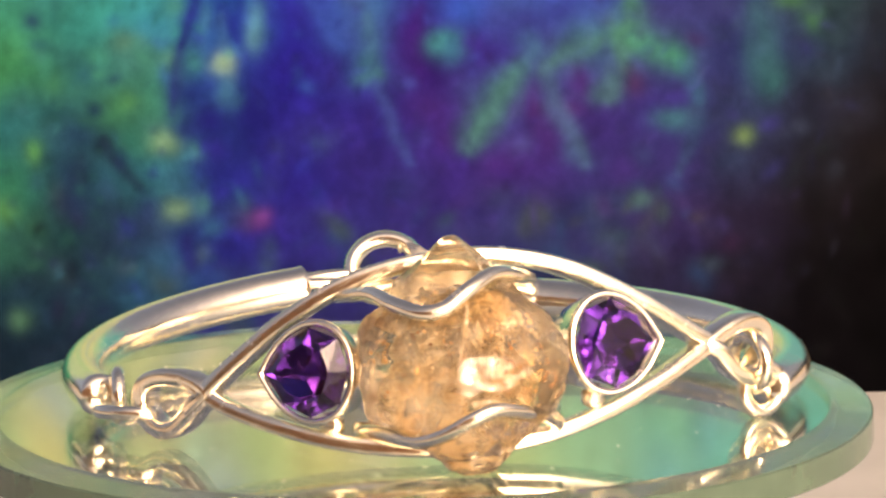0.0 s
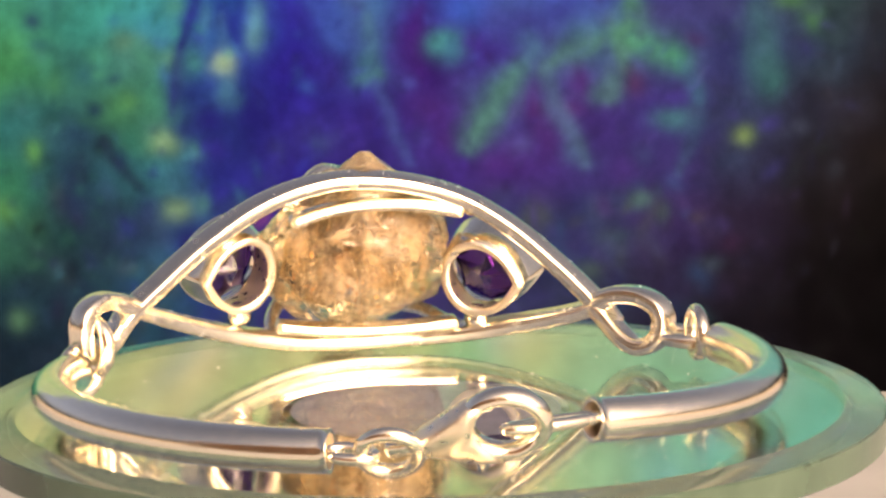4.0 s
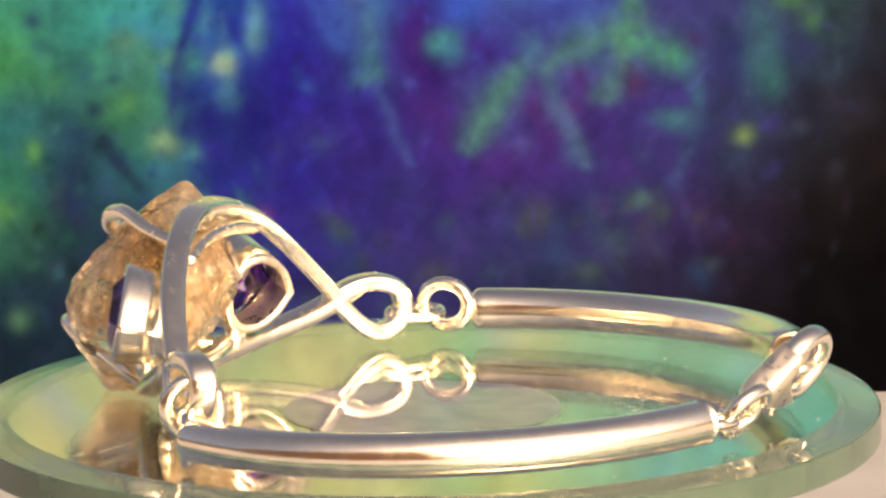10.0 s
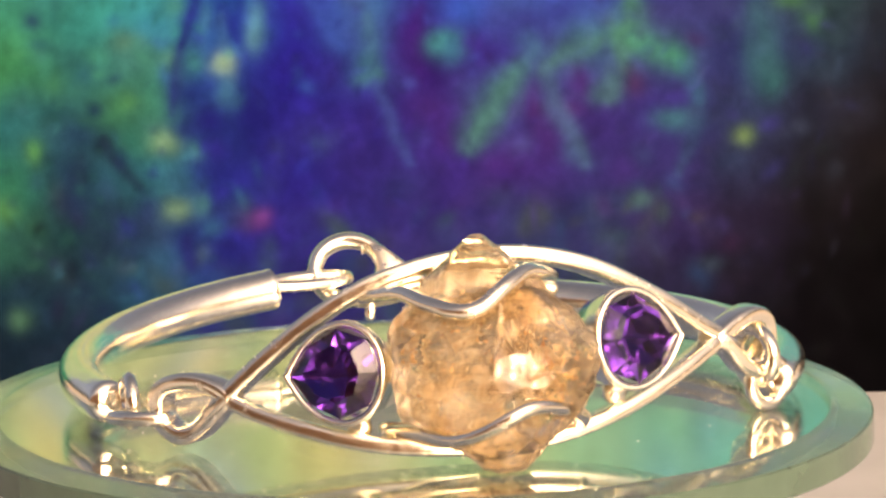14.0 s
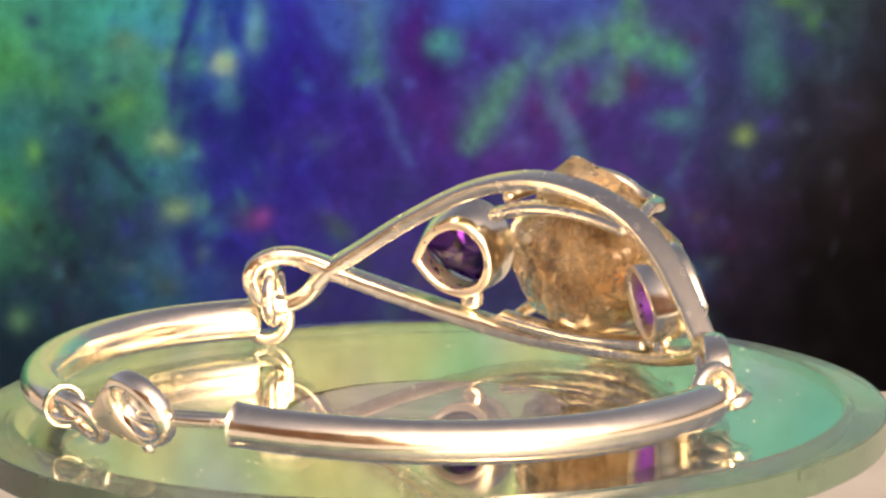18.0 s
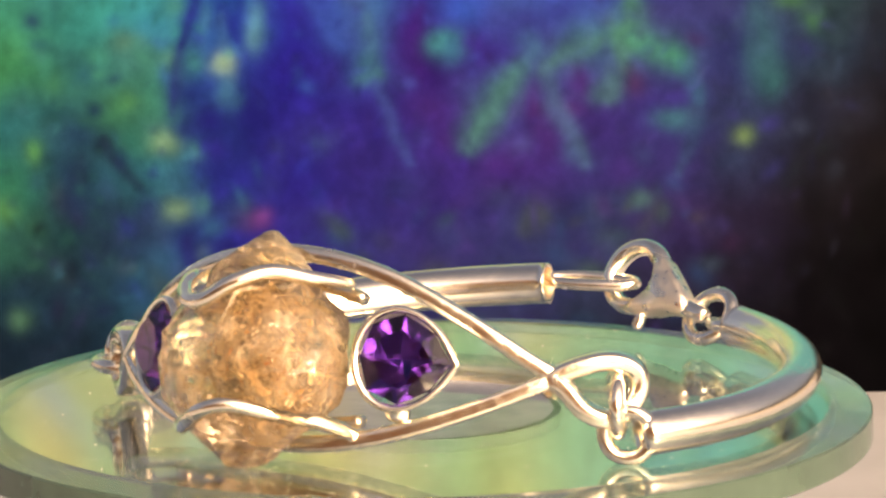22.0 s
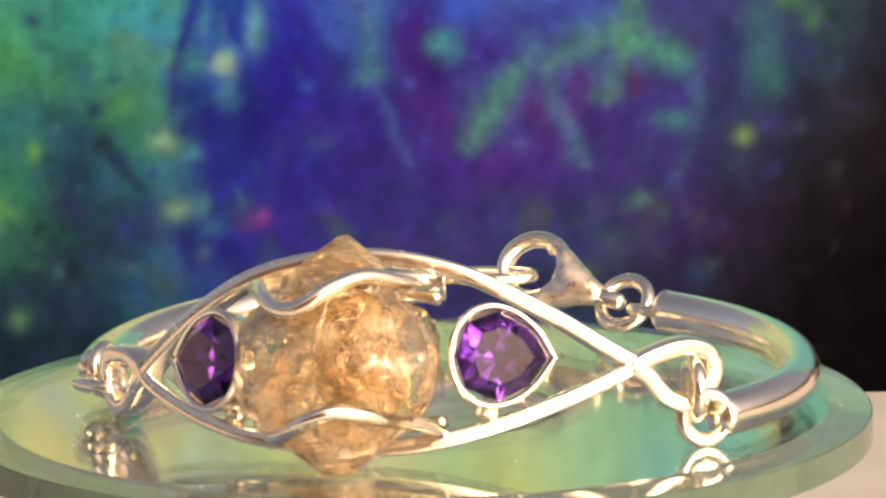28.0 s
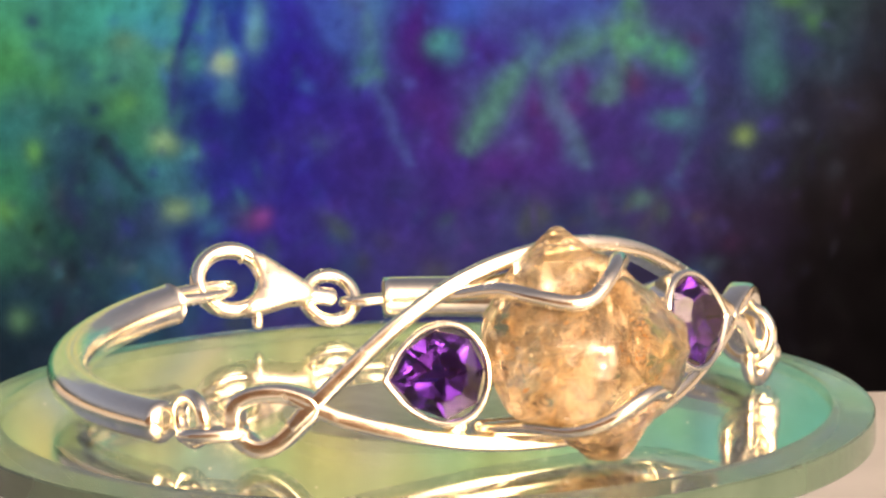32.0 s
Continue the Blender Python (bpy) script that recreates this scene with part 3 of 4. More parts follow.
    rgb = np.clip(rgb * (1 + 0.22 * rough[..., None]) * PAINT_GAIN * np.array((0.80, 1.06, 1.61)) * (1 + np.clip((Z - 5) / 1.5, 0, 1)[..., None] * np.array((0.68, 0.50, 0.46))), 0.001, 0.9)
    me = bpy.data.meshes.new("painted_face")
    verts = [(x / 100, 0.0, z / 100) for z in zs for x in xs]
    faces = [(i * nx + j, i * nx + j + 1, (i + 1) * nx + j + 1, (i + 1) * nx + j) for i in range(nz - 1) for j in range(nx - 1)]
    me.from_pydata(verts, [], faces)
    att = me.color_attributes.new("paint", "FLOAT_COLOR", "POINT")
    att.data.foreach_set("color", np.concatenate([rgb.reshape(-1, 3), np.ones((nx * nz, 1))], 1).astype(np.float32).ravel())
    m, nt, b = material("oil_paint", (0.2, 0.2, 0.3), 0.9, spec=0.0)
    a = nt.nodes.new("ShaderNodeVertexColor")
    a.layer_name = "paint"
    g = noise_at(nt, 700, 3)
    mul = nt.nodes.new("ShaderNodeMix")
    mul.data_type, mul.blend_type = "RGBA", "MULTIPLY"
    mul.inputs[0].default_value = 1.0
    nt.links.new(a.outputs[0], mul.inputs[6])
    nt.links.new(ramp(nt, g.outputs[0], [(0.3, (0.92,) * 3), (0.7, (1.06,) * 3)]).outputs[0], mul.inputs[7])
    nt.links.new(mul.outputs[2], b.inputs["Base Color"])
    relief(nt, b, g.outputs[0], 0.15, 0.0004)
    me.materials.append(m)
    for p in me.polygons:
        p.use_smooth = True
    face = new("painted_face", me)
    face.parent = root
    part("stretcher", slab(-w / 2, 0.0006, -FOOT, w / 2, 0.018, h), CANVAS_EDGE, root, smooth=False)


painting()


# ---- turntable and glass plate ----
PLATE_R, PLATE_T = 0.944 * S, 0.075 * S


def turntable():
    root = tagged(new("turntable"), "small dark blue display turntable on the cream table", "turntable")
    top = ZD - PLATE_T
    part("body", lathe([(0, 0), (0.62 * S, 0), (0.645 * S, 0.001), (0.645 * S, top - 0.0065), (0.625 * S, top - 0.005), (0, top - 0.005)]), NAVY, root)
    part("spindle", lathe([(0, top - 0.005), (0.285 * S, top - 0.005), (0.285 * S, top), (0, top)]), HUB_GREY, root, "grey spindle head")


turntable()


def glass_plate():
    root = tagged(new("glass_plate"), "round mirror plate of thick glass with a green edge", "plate")
    root.location = (AXIS_X, 0, ZD)
    off = (-0.016 * S, -0.006 * S)
    r, t, bev, drop = PLATE_R, PLATE_T, 0.088 * S, 0.010 * S
    prof = [(0, 0), (r - bev, 0), (r - bev + 0.016 * S, -0.003 * S), (r - 0.004 * S, -drop), (r, -drop - 0.004 * S), (r, -t + 0.004 * S), (r - 0.004 * S, -t), (0, -t)]
    bm = lathe(prof, 160, [0, 2, 2, 1, 1, 1, 0], off)
    ob = part("glass", bm, [GLASS, GLASS_EDGE, GLASS_BEVEL], root, "clear green glass with a bevelled rim", smooth=False)
    back = lathe([(0.287 * S, -t + 0.00012), (r - 0.007 * S, -t + 0.00012), (r - 0.007 * S, -t + 0.00006), (0.287 * S, -t + 0.00006), (0.287 * S, -t + 0.00012)], 128, None, off)
    part("mirror_backing", back, MIRROR, root, "silvered backing", smooth=False)
    mid = lathe([(0, -t + 0.00012), (0.287 * S, -t + 0.00012), (0.287 * S, -t + 0.00006), (0, -t + 0.00006)], 96)
    part("centre_disc", mid, HUB_GREY, root, "grey round patch without silvering", smooth=False)
    # specks of dust
    rng = random.Random(5)
    bm = bmesh.new()
    for i in range(70):
        a, d = rng.uniform(0, 6.2832), PLATE_R * 0.92 * math.sqrt(rng.random())
        size = rng.choice((0.0011, 0.0014, 0.0018, 0.0026)) * S
        bmesh.ops.create_icosphere(bm, subdivisions=1, radius=size, matrix=Matrix.Translation((d * math.cos(a), d * math.sin(a), size * 0.5)) @ Matrix.Diagonal((rng.uniform(0.7, 1.8), rng.uniform(0.7, 1.3), 0.6, 1)))
    part("dust", bm, DUST, root, "white specks of dust")
    return root


PLATE = glass_plate()


# ---- bracelet ----
BRACELET = tagged(new("bracelet"), "polished silver bracelet with amber quartz and two violet amethysts", "bracelet")
BRACELET.location = (0, 0, ZD)


def on_ellipse(az):
    """Centre line of the tubes in plan, by the direction in degrees seen from the ellipse's centre."""
    a, b, q = 0.733, 0.7075, -0.2798
    x, y = a * math.cos(radians(az)), b * math.sin(radians(az))
    return 0.0276 + x * math.cos(q) - y * math.sin(q), 0.0606 + x * math.sin(q) + y * math.cos(q)


def az_of(x, y):
    a, b, q = 0.733, 0.7075, -0.2798
    dx, dy = x - 0.0276, y - 0.0606
    u, v = dx * math.cos(q) + dy * math.sin(q), -dx * math.sin(q) + dy * math.cos(q)
    return math.degrees(math.atan2(v / b, u / a)) % 360


def tube(p0, p1, hump, pull=(0, 0)):
    """A hollow round tube along the ellipse from p0 to p1; the first end is domed shut and drawn aside by pull, the other open."""
    a0, a1 = az_of(*p0[:2]), az_of(*p1[:2])
    if a1 - a0 > 180:
        a1 -= 360
    if a0 - a1 > 180:
        a0 -= 360
    n = 72
    path = []
    for i in range(n + 1):
        s = i / n
        x, y = on_ellipse(a0 + (a1 - a0) * s)
        k = max(0.0, 1 - s / 0.26) ** 2
        x, y = x + pull[0] * k, y + pull[1] * k
        path.append(Vector((x, y, p0[2] + (p1[2] - p0[2]) * s + hump * math.sin(math.pi * s))))
    bm = bmesh.new()
    k, r, wall, rings = 28, 0.0445, 0.009, []
    stations = [(0, r * 0.12, -0.0180), (0, r * 0.36, -0.0168), (0, r * 0.62, -0.0138), (0, r * 0.84, -0.0085), (0, r * 0.97, -0.0015), (0, r, 0.004)] + [(i, r, 0) for i in range(1, n + 1)] + [(n, r + 0.0015, 0.0005), (n, r - 0.002, 0.0025), (n, r - wall, 0.0015), (n - 2, r - wall, 0), (n - 4, r - wall, 0)]
    for i, rad, push in stations:
        t = (path[min(i + 1, n)] - path[max(i - 1, 0)]).normalized()
        side = t.cross(Vector((0, 0, 1))).normalized()
        up = side.cross(t)
        c = path[i] + t * push
        rings.append([bm.verts.new((c + side * rad * math.cos(2 * math.pi * j / k) + up * rad * math.sin(2 * math.pi * j / k)) * S) for j in range(k)])
    for i, (q0, q1) in enumerate(zip(rings, rings[1:])):
        for j in range(k):
            bm.faces.new((q0[j], q0[(j + 1) % k], q1[(j + 1) % k], q1[j])).material_index = int(i > len(rings) - 4)
    bm.faces.new(rings[0][::-1])
    bm.faces.new(rings[-1]).material_index = 1
    bmesh.ops.recalc_face_normals(bm, faces=bm.faces)
    return part("tube", bm, [SILVER, DULL_SILVER], BRACELET, "plain polished silver half hoop")


tube((-0.647, -0.177, 0.066), (-0.262, 0.713, 0.110), -0.012)
tube((0.739, -0.136, 0.058), (0.245, 0.720, 0.072), 0.002, (-0.028, -0.014))


def eye_frame():
    """Two flat straps that cross at both ends of the eye and run on into end loops."""
    lean = (0, 0.28, 1)
    upper = [(-0.458, -0.386, 0.074), (-0.430, -0.406, 0.113), (-0.357, -0.430, 0.188), (-0.254, -0.455, 0.277), (-0.141, -0.466, 0.345), (-0.007, -0.463, 0.384),
             (0.138, -0.444, 0.392), (0.283, -0.403, 0.357), (0.419, -0.346, 0.282), (0.523, -0.287, 0.206), (0.571, -0.255, 0.170), (0.601, -0.240, 0.138)]
    lower = [(-0.464, -0.379, 0.138), (-0.430, -0.404, 0.115), (-0.370, -0.443, 0.087), (-0.258, -0.504, 0.058), (-0.146, -0.541, 0.038), (-0.013, -0.557, 0.029),
             (0.120, -0.542, 0.029), (0.232, -0.505, 0.040), (0.346, -0.445, 0.069), (0.450, -0.369, 0.109), (0.533, -0.295, 0.149), (0.571, -0.255, 0.170), (0.612, -0.218, 0.193)]
    part("upper_strap", sweep(spline(upper, 8), 0.026, 0.0168, up=lean, power=4.5, n=24), SILVER_WIRE, BRACELET, "upper strap of the eye-shaped frame")
    part("lower_strap", sweep(spline(lower, 8), 0.026, 0.0168, up=lean, power=4.5, n=24), SILVER_WIRE, BRACELET, "lower strap of the eye-shaped frame")
    loop_l = [(-0.424, -0.408, 0.116), (-0.462, -0.380, 0.138), (-0.508, -0.350, 0.140), (-0.545, -0.322, 0.122), (-0.556, -0.314, 0.088),
              (-0.545, -0.322, 0.050), (-0.515, -0.345, 0.030), (-0.480, -0.368, 0.044), (-0.445, -0.395, 0.085)]
    loop_r = [(0.571, -0.258, 0.172), (0.618, -0.212, 0.197), (0.652, -0.172, 0.200), (0.678, -0.142, 0.182), (0.686, -0.136, 0.146),
              (0.675, -0.158, 0.108), (0.655, -0.198, 0.090), (0.622, -0.230, 0.108), (0.592, -0.250, 0.150)]
    for pts, side in ((loop_l, (0.716, 0.698, 0)), (loop_r, (-0.578, 0.816, 0))):
        part("end_loop", sweep(spline(pts, 7, True), 0.0190, 0.027, True, up=side, power=4.0, n=20), SILVER_WIRE, BRACELET, "teardrop loop at the end of the frame")


eye_frame()


def wave_wires():
    up = [(-0.165, -0.462, 0.318), (-0.133, -0.512, 0.331), (-0.095, -0.575, 0.344), (-0.055, -0.640, 0.337), (0.000, -0.688, 0.327), (0.047, -0.692, 0.335),
          (0.098, -0.665, 0.370), (0.145, -0.605, 0.387), (0.190, -0.530, 0.366), (0.215, -0.455, 0.346)]
    low = [(-0.120, -0.535, 0.062), (-0.070, -0.620, 0.076), (-0.010, -0.708, 0.078), (0.045, -0.750, 0.100), (0.097, -0.764, 0.132),
           (0.145, -0.744, 0.146), (0.195, -0.690, 0.130), (0.238, -0.608, 0.106), (0.264, -0.540, 0.076), (0.258, -0.498, 0.050)]
    for pts in (up, low):
        part("wave_wire", sweep(spline(pts, 8), 0.016, 0.016, n=14, taper=lambda s: 0.85 + 0.2 * math.sin(math.pi * s)), SILVER_WIRE, BRACELET, "wavy silver wire clasping the crystal")
    # short bars behind the crystal
    bars = ([(-0.14, -0.460, 0.318), (-0.05, -0.452, 0.335), (0.05, -0.446, 0.340), (0.14, -0.436, 0.332), (0.22, -0.420, 0.312)],
            [(-0.13, -0.520, 0.065), (-0.04, -0.505, 0.060), (0.06, -0.500, 0.058), (0.16, -0.490, 0.064), (0.25, -0.470, 0.078)])
    for pts in bars:
        part("back_bar", sweep(spline(pts, 8), 0.020, 0.014, up=(0, 0.28, 1), power=3), SILVER_WIRE, BRACELET, "short silver bar behind the crystal")


wave_wires()


def pear(n, r):
    """Outline of a blunt pear pointing to +x, about 2 r across, from the point round."""
    half = [(1.02, 0), (0.93, 0.15), (0.64, 0.56), (0.24, 0.86), (-0.22, 0.97), (-0.64, 0.82), (-0.92, 0.44), (-1.0, 0)]
    line = spline([(x, y, 0) for x, y in half] + [(x, -y, 0) for x, y in half[-2::-1]], 24)
    run = [0.0]
    for p, q in zip(line, line[1:]):
        run.append(run[-1] + (q - p).length)
    out, k = [], 0
    for i in range(n):
        d = run[-1] * i / n
        while run[k + 1] < d:
            k += 1
        out.append(line[k].lerp(line[k + 1], (d - run[k]) / (run[k + 1] - run[k])) * r)
    return out


def loft(bm, rings, mats=None, cap0=True, cap1=True):
    vs = [[bm.verts.new(p) for p in ring] for ring in rings]
    n = len(vs[0])
    for k, (q0, q1) in enumerate(zip(vs, vs[1:])):
        for j in range(n):
            bm.faces.new((q0[j], q0[(j + 1) % n], q1[(j + 1) % n], q1[j])).material_index = mats[k] if mats else 0
    if cap0:
        bm.faces.new(vs[0][::-1])
    if cap1:
        bm.faces.new(vs[-1])
    return vs


def bezel(centre, az, tilt, point_sign, roll):
    """A cup that holds a pear-cut amethyst; it faces the direction az, tilted up, its point to one side."""
    nrm = Vector((math.cos(radians(az)) * math.cos(radians(tilt)), math.sin(radians(az)) * math.cos(radians(tilt)), math.sin(radians(tilt))))
    e1 = Vector((0, 0, 1)).cross(nrm).normalized() * point_sign
    e2 = nrm.cross(e1)
    c, s = math.cos(radians(roll)), math.sin(radians(roll))
    e1, e2 = e1 * c + e2 * s, e2 * c - e1 * s
    m = Matrix((e1, e2, nrm)).transposed()
    c0 = Vector(centre)

    def put(p):
        return (c0 + m @ p) * S

    n, r, wall = 64, 0.107, 0.011
    out = pear(n, 1.0)

    def ringat(rad, z, blunt=0.0):
        soft_out = [p.lerp(p.normalized() * 0.96, blunt) for p in out]
        return [put(Vector((p.x * rad, p.y * rad, z))) for p in soft_out]

    bm = bmesh.new()
    loft(bm, [ringat(r - 0.036, -0.090, 0.18), ringat(r - 0.033, -0.097, 0.18), ringat(r - 0.024, -0.099, 0.17), ringat(r - 0.017, -0.095, 0.16), ringat(r - 0.006, -0.040, 0.06),
              ringat(r, 0.000), ringat(r + 0.001, 0.008), ringat(r - 0.003, 0.0135), ringat(r - 0.008, 0.0135), ringat(r - wall - 0.003, 0.0095), ringat(r - wall - 0.004, 0.006),
              ringat(r - wall - 0.002, -0.002), ringat(r - wall - 0.010, -0.040, 0.08), ringat(r - 0.036, -0.090, 0.18)],
         [1, 1, 1, 0, 0, 0, 0, 0, 0, 0, 0, 1, 1], False, False)
    bmesh.ops.remove_doubles(bm, verts=bm.verts, dist=1e-7)
    bmesh.ops.recalc_face_normals(bm, faces=bm.faces)
    cup = part("bezel", bm, [SILVER, SILVER_SATIN], BRACELET, "tall open-backed pear-shaped silver bezel")
    # the cut stone: a wide table set a little crooked, broad crown facets, a thin girdle, steep pavilion facets and four shallow petals round the point
    k, g = 8, r - wall - 0.004
    outline = pear(k, 1.0)
    over = 1 if e2.z > 0 else -1

    def facet(rad, z, half=0.0, lean=0.0):
        res = []
        for i in range(k):
            p = outline[i].lerp(outline[(i + 1) % k], half) * (rad[i % len(rad)] if isinstance(rad, tuple) else rad)
            res.append(put(Vector((p.x, p.y, z + lean * p.y * over))))
        return res

    bm = bmesh.new()
    table, girdle, belt = ([bm.verts.new(p) for p in q] for q in (facet(g * 0.64, 0.029, 0, 0.07), facet(g, 0.008), facet(g, 0.003)))
    petal = [bm.verts.new(p) for p in facet((g * 0.44, g * 0.22), -0.050)]
    keel = bm.verts.new(put(Vector((-0.014, 0.004, -0.063))))
    bm.faces.new(table)
    for i in range(k):
        j = (i + 1) % k
        bm.faces.new((table[i], girdle[i], girdle[j], table[j]))
        bm.faces.new((girdle[i], belt[i], belt[j], girdle[j]))
        bm.faces.new((belt[i], petal[i], petal[j], belt[j]))
        bm.faces.new((petal[i], keel, petal[j]))
    bmesh.ops.recalc_face_normals(bm, faces=bm.faces)
    part("amethyst", bm, AMETHYST, cup, "deep violet faceted pear-cut amethyst", smooth=False)
    # short solder joints to the straps
    low = -1 if e2.z > 0 else 1
    for sgn, far in ((low, 0.112),):
        a = c0 + m @ Vector((-0.02, sgn * 0.086, -0.060))
        q = c0 + m @ Vector((-0.02, sgn * far, -0.066))
        part("solder_joint", sweep([a, a.lerp(q, 0.5), q], 0.026, 0.020, up=nrm, n=10), SILVER_WIRE, cup)


bezel((-0.224, -0.547, 0.183), -116, 12, -1, 6)
bezel((0.380, -0.481, 0.220), -61, 12, 1, -4)


def crystal():
    """A double-ended quartz crystal: a barrel of slanting faces with a blunt point above and below, chipped all round, veils inside."""
    levels = [(0.000, 0.098, -0.645, 0.044), (0.050, 0.093, -0.633, 0.096), (0.110, 0.083, -0.610, 0.182), (0.185, 0.078, -0.588, 0.211), (0.250, 0.073, -0.572, 0.204),
              (0.295, 0.069, -0.558, 0.166), (0.332, 0.065, -0.546, 0.126), (0.364, 0.062, -0.533, 0.110), (0.402, 0.059, -0.520, 0.062), (0.440, 0.057, -0.508, 0.012)]
    rng = random.Random(11)
    n = 9
    jit = [rng.uniform(-0.2, 0.2) for _ in range(n)]
    bm = bmesh.new()
    rings = []
    for i, (z, x, y, w) in enumerate(levels):
        ring = []
        for j in range(n):
            u = 2 * math.pi * (j + jit[j]) / n - 0.20
            f = 1.04 + rng.uniform(-0.035, 0.035)
            ring.append(Vector((x + w * f * math.cos(u), y + w * f * (0.80 if z < 0.28 else 0.78) * math.sin(u), z + rng.uniform(-0.010, 0.010) * (0 < i < 9))))
        rings.append(ring)
    loft(bm, rings)
    bmesh.ops.recalc_face_normals(bm, faces=bm.faces)

    def slice_off(d, depth):
        far = max(bm.verts, key=lambda v: v.co.dot(d)).co
        cut = bmesh.ops.bisect_plane(bm, geom=bm.verts[:] + bm.edges[:] + bm.faces[:], plane_co=far - d * depth, plane_no=d, clear_outer=True)
        bmesh.ops.contextual_create(bm, geom=[e for e in cut["geom_cut"] if isinstance(e, bmesh.types.BMEdge)])

    # upright prism faces, then chips and small natural faces
    slice_off(Vector((0.82, 0.57, 0.02)).normalized(), 0.018)
    slice_off(Vector((-0.98, -0.10, 0.06)).normalized(), 0.012)
    slice_off(Vector((0.55, -0.83, -0.05)).normalized(), 0.008)
    for i in range(26):
        u, rise = rng.uniform(0, 6.2832), rng.uniform(-0.5, 0.5)
        slice_off(Vector((math.cos(u), math.sin(u), rise)).normalized(), rng.choice((0.004, 0.006, 0.008, 0.012)))
    bmesh.ops.remove_doubles(bm, verts=bm.verts, dist=0.0025)
    bmesh.ops.recalc_face_normals(bm, faces=bm.faces)
    bmesh.ops.bevel(bm, geom=bm.edges[:], offset=0.0022, segments=1, affect="EDGES")
    # growth hillocks, etched steps and conchoidal ripples on the natural faces
    for reach in (0.06, 0.03, 0.016):
        bmesh.ops.triangulate(bm, faces=bm.faces[:])
        bmesh.ops.subdivide_edges(bm, edges=[e for e in bm.edges if e.calc_length() > reach], cuts=1)
    bmesh.ops.triangulate(bm, faces=bm.faces[:])
    bm.normal_update()
    shift = {}
    for v in bm.verts:
        q = v.co
        d = 0.0095 * noise.noise(q * 12) + 0.0052 * abs(noise.noise(q * 30 + Vector((3, 1, 7))))
        d += 0.0040 * noise.noise(Vector((q.x * 12, q.y * 12, q.z * 44)))
        shift[v] = v.normal * d * (1 if q.z < 0.36 else 0.5)
    for v, d in shift.items():
        v.co += d
    bm.normal_update()
    for e in bm.edges:
        e.smooth = e.calc_face_angle(0.0) < 0.30
    floor_z = min(v.co.z for v in bm.verts)
    for v in bm.verts:
        v.co.z -= floor_z
        v.co *= S
    shell = part("crystal", bm, QUARTZ, BRACELET, "pale amber double-ended quartz crystal with inclusions")

    # thin wavy veils and healed cracks through the stone
    heart = Vector((0.078, -0.575, 0.215))
    for i in range(16):
        bm = bmesh.new()
        turn = Euler((rng.gauss(0, 0.5), rng.gauss(0, 0.7), rng.uniform(0, 6.28))).to_matrix()
        c = Vector((rng.uniform(-0.08, 0.08), rng.uniform(-0.05, 0.05), rng.uniform(-0.08, 0.08)))
        a, b, seed = rng.uniform(0.05, 0.13), rng.uniform(0.05, 0.12), rng.uniform(0, 50)
        m = 26
        grid = []
        for u in range(m):
            row = []
            for v in range(m):
                x, z = (u / (m - 1) * 2 - 1), (v / (m - 1) * 2 - 1)
                q = Vector((x * math.sqrt(1 - z * z / 2) * a, 0, z * math.sqrt(1 - x * x / 2) * b))
                q.y = 0.020 * noise.noise(q * 14 + Vector((seed, 0, 0))) + 0.006 * noise.noise(q * 45 + Vector((0, seed, 0)))
                p = c + turn @ q
                k = math.sqrt((p.x / 0.165) ** 2 + (p.y / 0.118) ** 2 + (p.z / 0.150) ** 2)
                if k > 1:
                    p /= k
                row.append(bm.verts.new((heart + p + Vector((0, -0.16 * p.z, 0))) * S))
            grid.append(row)
        for u in range(m - 1):
            for v in range(m - 1):
                bm.faces.new((grid[u][v], grid[u + 1][v], grid[u + 1][v + 1], grid[u][v + 1]))
        part("veil", bm, VEIL, shell, "thin golden veil inside the quartz")
    bm = bmesh.new()
    clouds = [(Vector((rng.uniform(-0.10, 0.10), rng.uniform(-0.06, 0.06), rng.uniform(-0.10, 0.10))), rng.uniform(0.02, 0.05)) for _ in range(9)]
    for i in range(900):
        c0, spread = rng.choice(clouds)
        p = c0 + Vector((rng.gauss(0, spread), rng.gauss(0, spread), rng.gauss(0, spread)))
        k = math.sqrt((p.x / 0.165) ** 2 + (p.y / 0.118) ** 2 + (p.z / 0.150) ** 2)
        if k > 1:
            p *= rng.uniform(0.6, 1.0) / k
        size = rng.choice((0.0015, 0.002, 0.003, 0.003, 0.0045, 0.007))
        c = heart + p + Vector((0, -0.16 * p.z, 0))
        turn = Euler((rng.uniform(0, 6), rng.uniform(0, 6), rng.uniform(0, 6))).to_matrix()
        k = rng.randint(3, 5)
        ring = [bm.verts.new((c + turn @ Vector((size * rng.uniform(0.5, 1.1) * math.cos(6.2832 * j / k), size * rng.uniform(0.5, 1.1) * math.sin(6.2832 * j / k), 0))) * S) for j in range(k)]
        bm.faces.new(ring)
    part("inclusions", bm, FLAKES, shell, "rusty glittering flakes inside the quartz", smooth=False)


crystal()


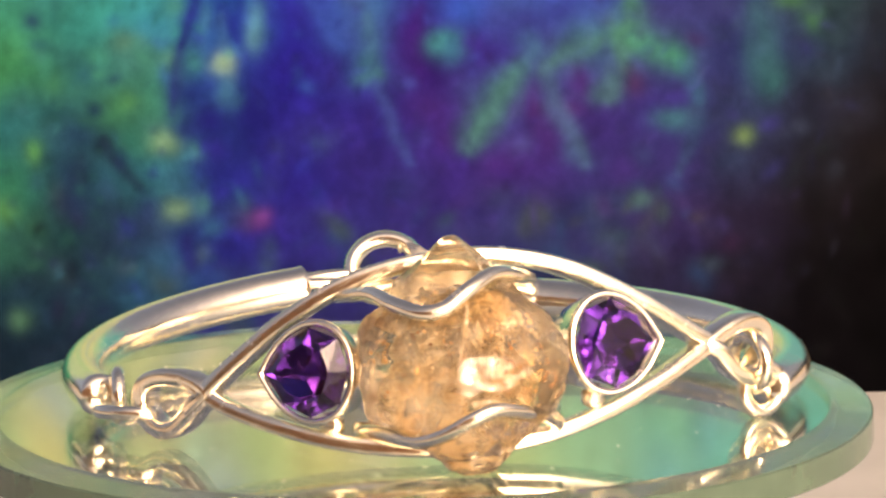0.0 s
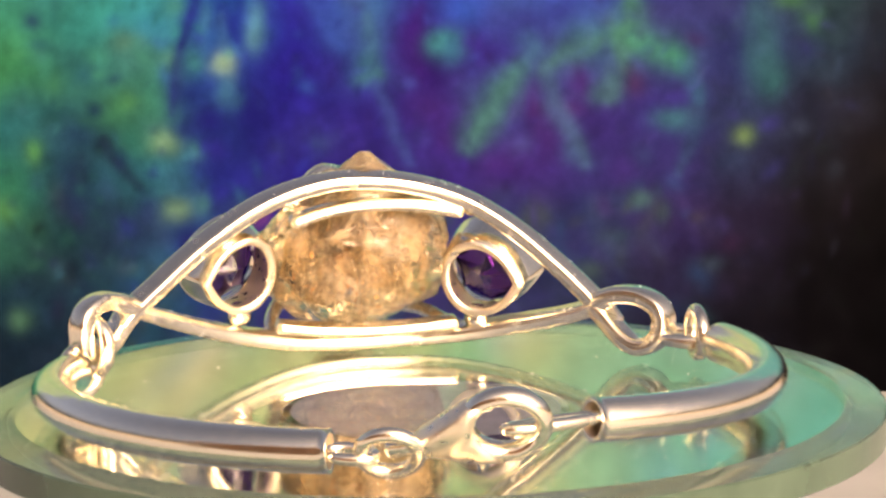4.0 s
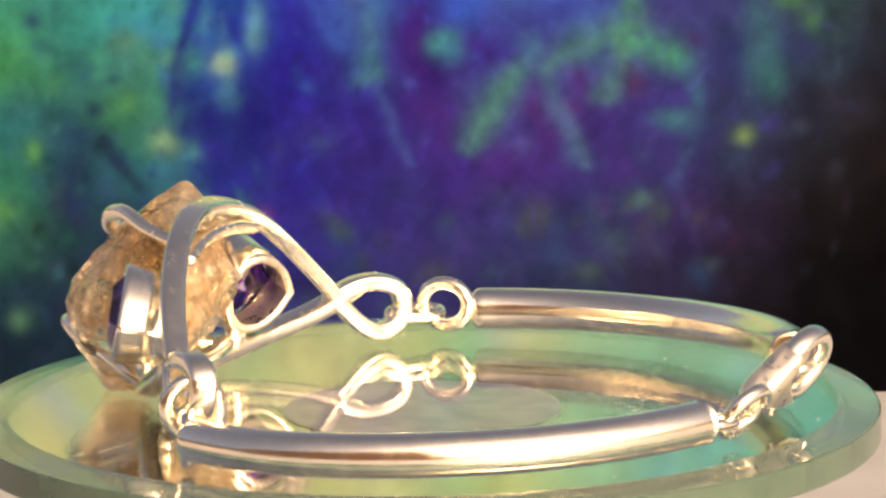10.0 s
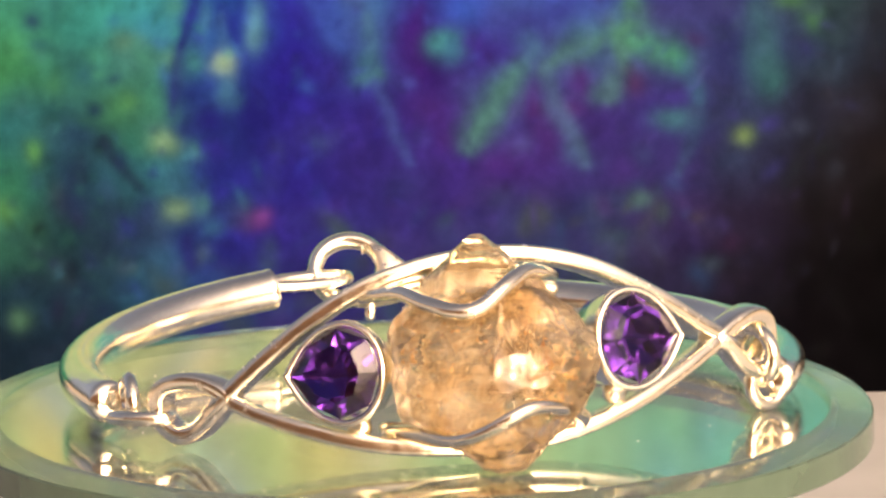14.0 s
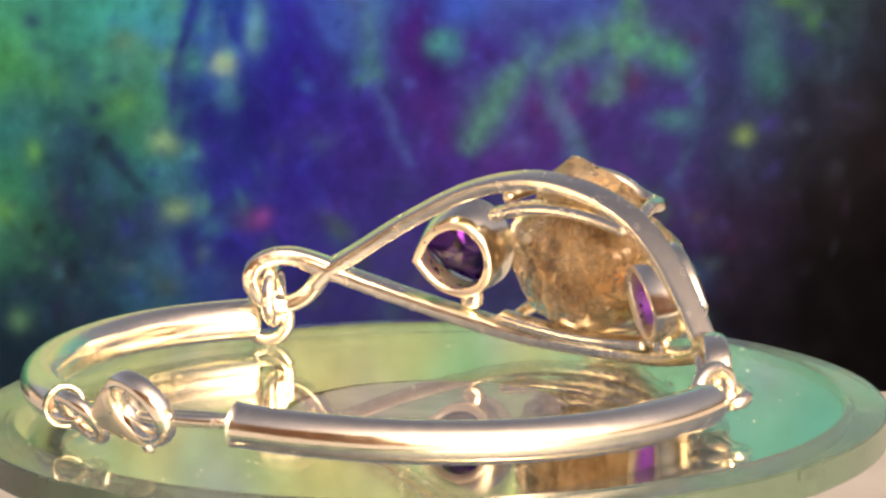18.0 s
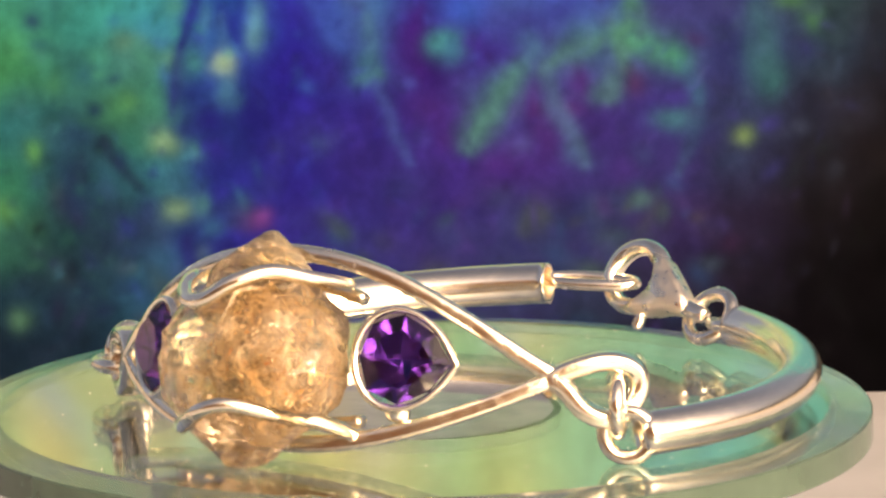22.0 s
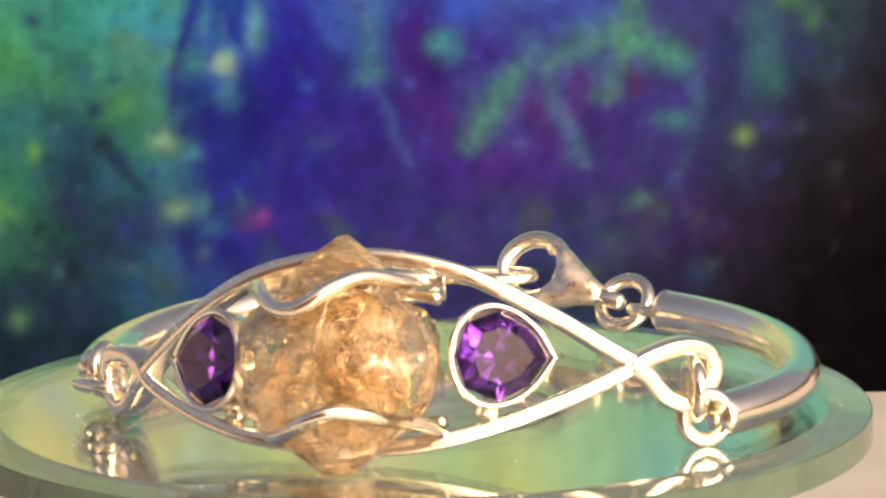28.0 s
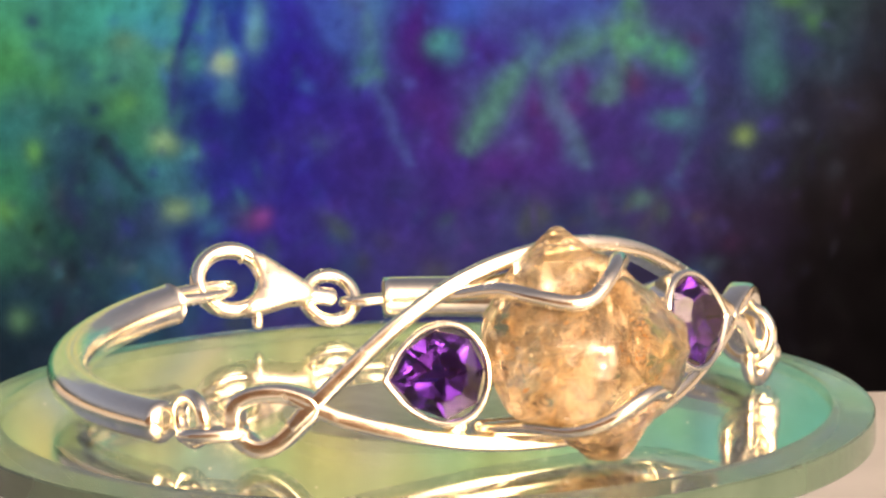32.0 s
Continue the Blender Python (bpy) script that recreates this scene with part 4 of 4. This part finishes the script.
def links():
    w = 0.0155
    pr, prn = Vector((0.816, 0.578, 0)), Vector((-0.578, 0.816, 0))

    def ring(centre, normal, r, label, along=None, stretch=1.0, wire=w):
        part("jump_ring", sweep(ring_points(centre, normal, r, along, stretch), wire, wire, True, up=normal, n=12), SILVER_WIRE, BRACELET, label)

    ring((-0.616, -0.238, 0.079), Vector((0.99, 0.10, 0)), 0.046, "soldered silver ring at the tube's mouth", (0.10, -0.99, 0), 1.12, 0.0150)
    ring((-0.597, -0.302, 0.058), Vector((0.02, 0.14, 1)), 0.031, "silver link lying flat between tube and frame", (0.853, -0.521, 0.06), 1.95, 0.0155)
    ring((0.687, -0.176, 0.058), prn, 0.047, "soldered silver ring at the tube's mouth")
    ring((0.662, -0.174, 0.112), pr, 0.053, "silver jump ring standing upright")
    ring((-0.180, 0.764, 0.117), Vector((0.05, -0.1, 1)), 0.030, "long silver link soldered into the tube", (0.92, 0.39, 0), 3.35, 0.013)
    ring((0.138, 0.778, 0.074), Vector((0.12, 0.77, -0.62)), 0.056, "round silver jump ring behind the catch")
    ring((0.212, 0.745, 0.068), Vector((0, 0.15, 1)), 0.030, "long silver link soldered into the tube", (1, -0.4, 0), 1.7, 0.012)


links()


def clasp():
    """A lobster catch: hooked ring, flat swelling body, thumb lever and tail ring."""
    o, d = Vector((-0.084, 0.808, 0.130)), Vector((0.995, -0.100, 0))
    out_dir = Vector((0.100, 0.995, 0))
    rise = Vector((0, 0, 1)) * math.cos(radians(27)) + out_dir * math.sin(radians(27))
    q = d.cross(rise) * -1

    def at(u, z, w=0.0):
        return o + d * u + q * w + rise * (z - 0.134)

    catch = part("catch", sweep(ring_points(o, q, 0.068, d, 1.10, 40), 0.018, 0.024, True, up=q, n=14), SILVER, BRACELET, "hooked ring of the lobster catch")
    out = [(0.046, 0.186), (0.078, 0.176), (0.118, 0.145), (0.160, 0.112), (0.174, 0.096), (0.172, 0.078), (0.154, 0.072), (0.118, 0.070), (0.078, 0.060),
           (0.038, 0.056), (0.008, 0.058), (0.033, 0.080), (0.058, 0.105), (0.064, 0.135), (0.058, 0.162)]

    def ringat(f, w):
        return [at(0.098 + (u - 0.098) * f * 1.08, 0.112 + (z - 0.112) * f * 1.10, w * 1.15) * S for u, z in out]

    bm = bmesh.new()
    loft(bm, [ringat(0.80, -0.026), ringat(0.96, -0.020), ringat(1.0, -0.008), ringat(1.0, 0.008), ringat(0.96, 0.020), ringat(0.80, 0.026)])
    bmesh.ops.recalc_face_normals(bm, faces=bm.faces)
    part("catch_body", bm, SILVER_SATIN, catch, "flat swelling body of the catch")
    part("lever", sweep([at(0.048, 0.066), at(0.046, 0.048), at(0.044, 0.026)], 0.012, 0.014, up=q, n=10), SILVER, catch, "thumb lever")
    part("tail", sweep([at(0.158, 0.088), at(0.188, 0.082), at(0.222, 0.076)], 0.018, 0.018, up=q, n=12, power=3), SILVER, catch, "tail of the catch")
    part("gate_seam", sweep(ring_points(at(0.030, 0.191), d, 0.019, q, 0.9, 20), 0.003, 0.003, True, up=d, n=6), SILVER_SATIN, catch, "seam where the gate meets the hook")


clasp()


# ---- movement ----
def motions():
    for thing, off in ((PLATE, 0.0), (BRACELET, 0.005 * S)):
        walk(thing, [(t, pose(AXIS_X + off * math.cos(radians(a)), off * math.sin(radians(a)), ZD, 0, 0, a)) for t, a in TURN])


motions()
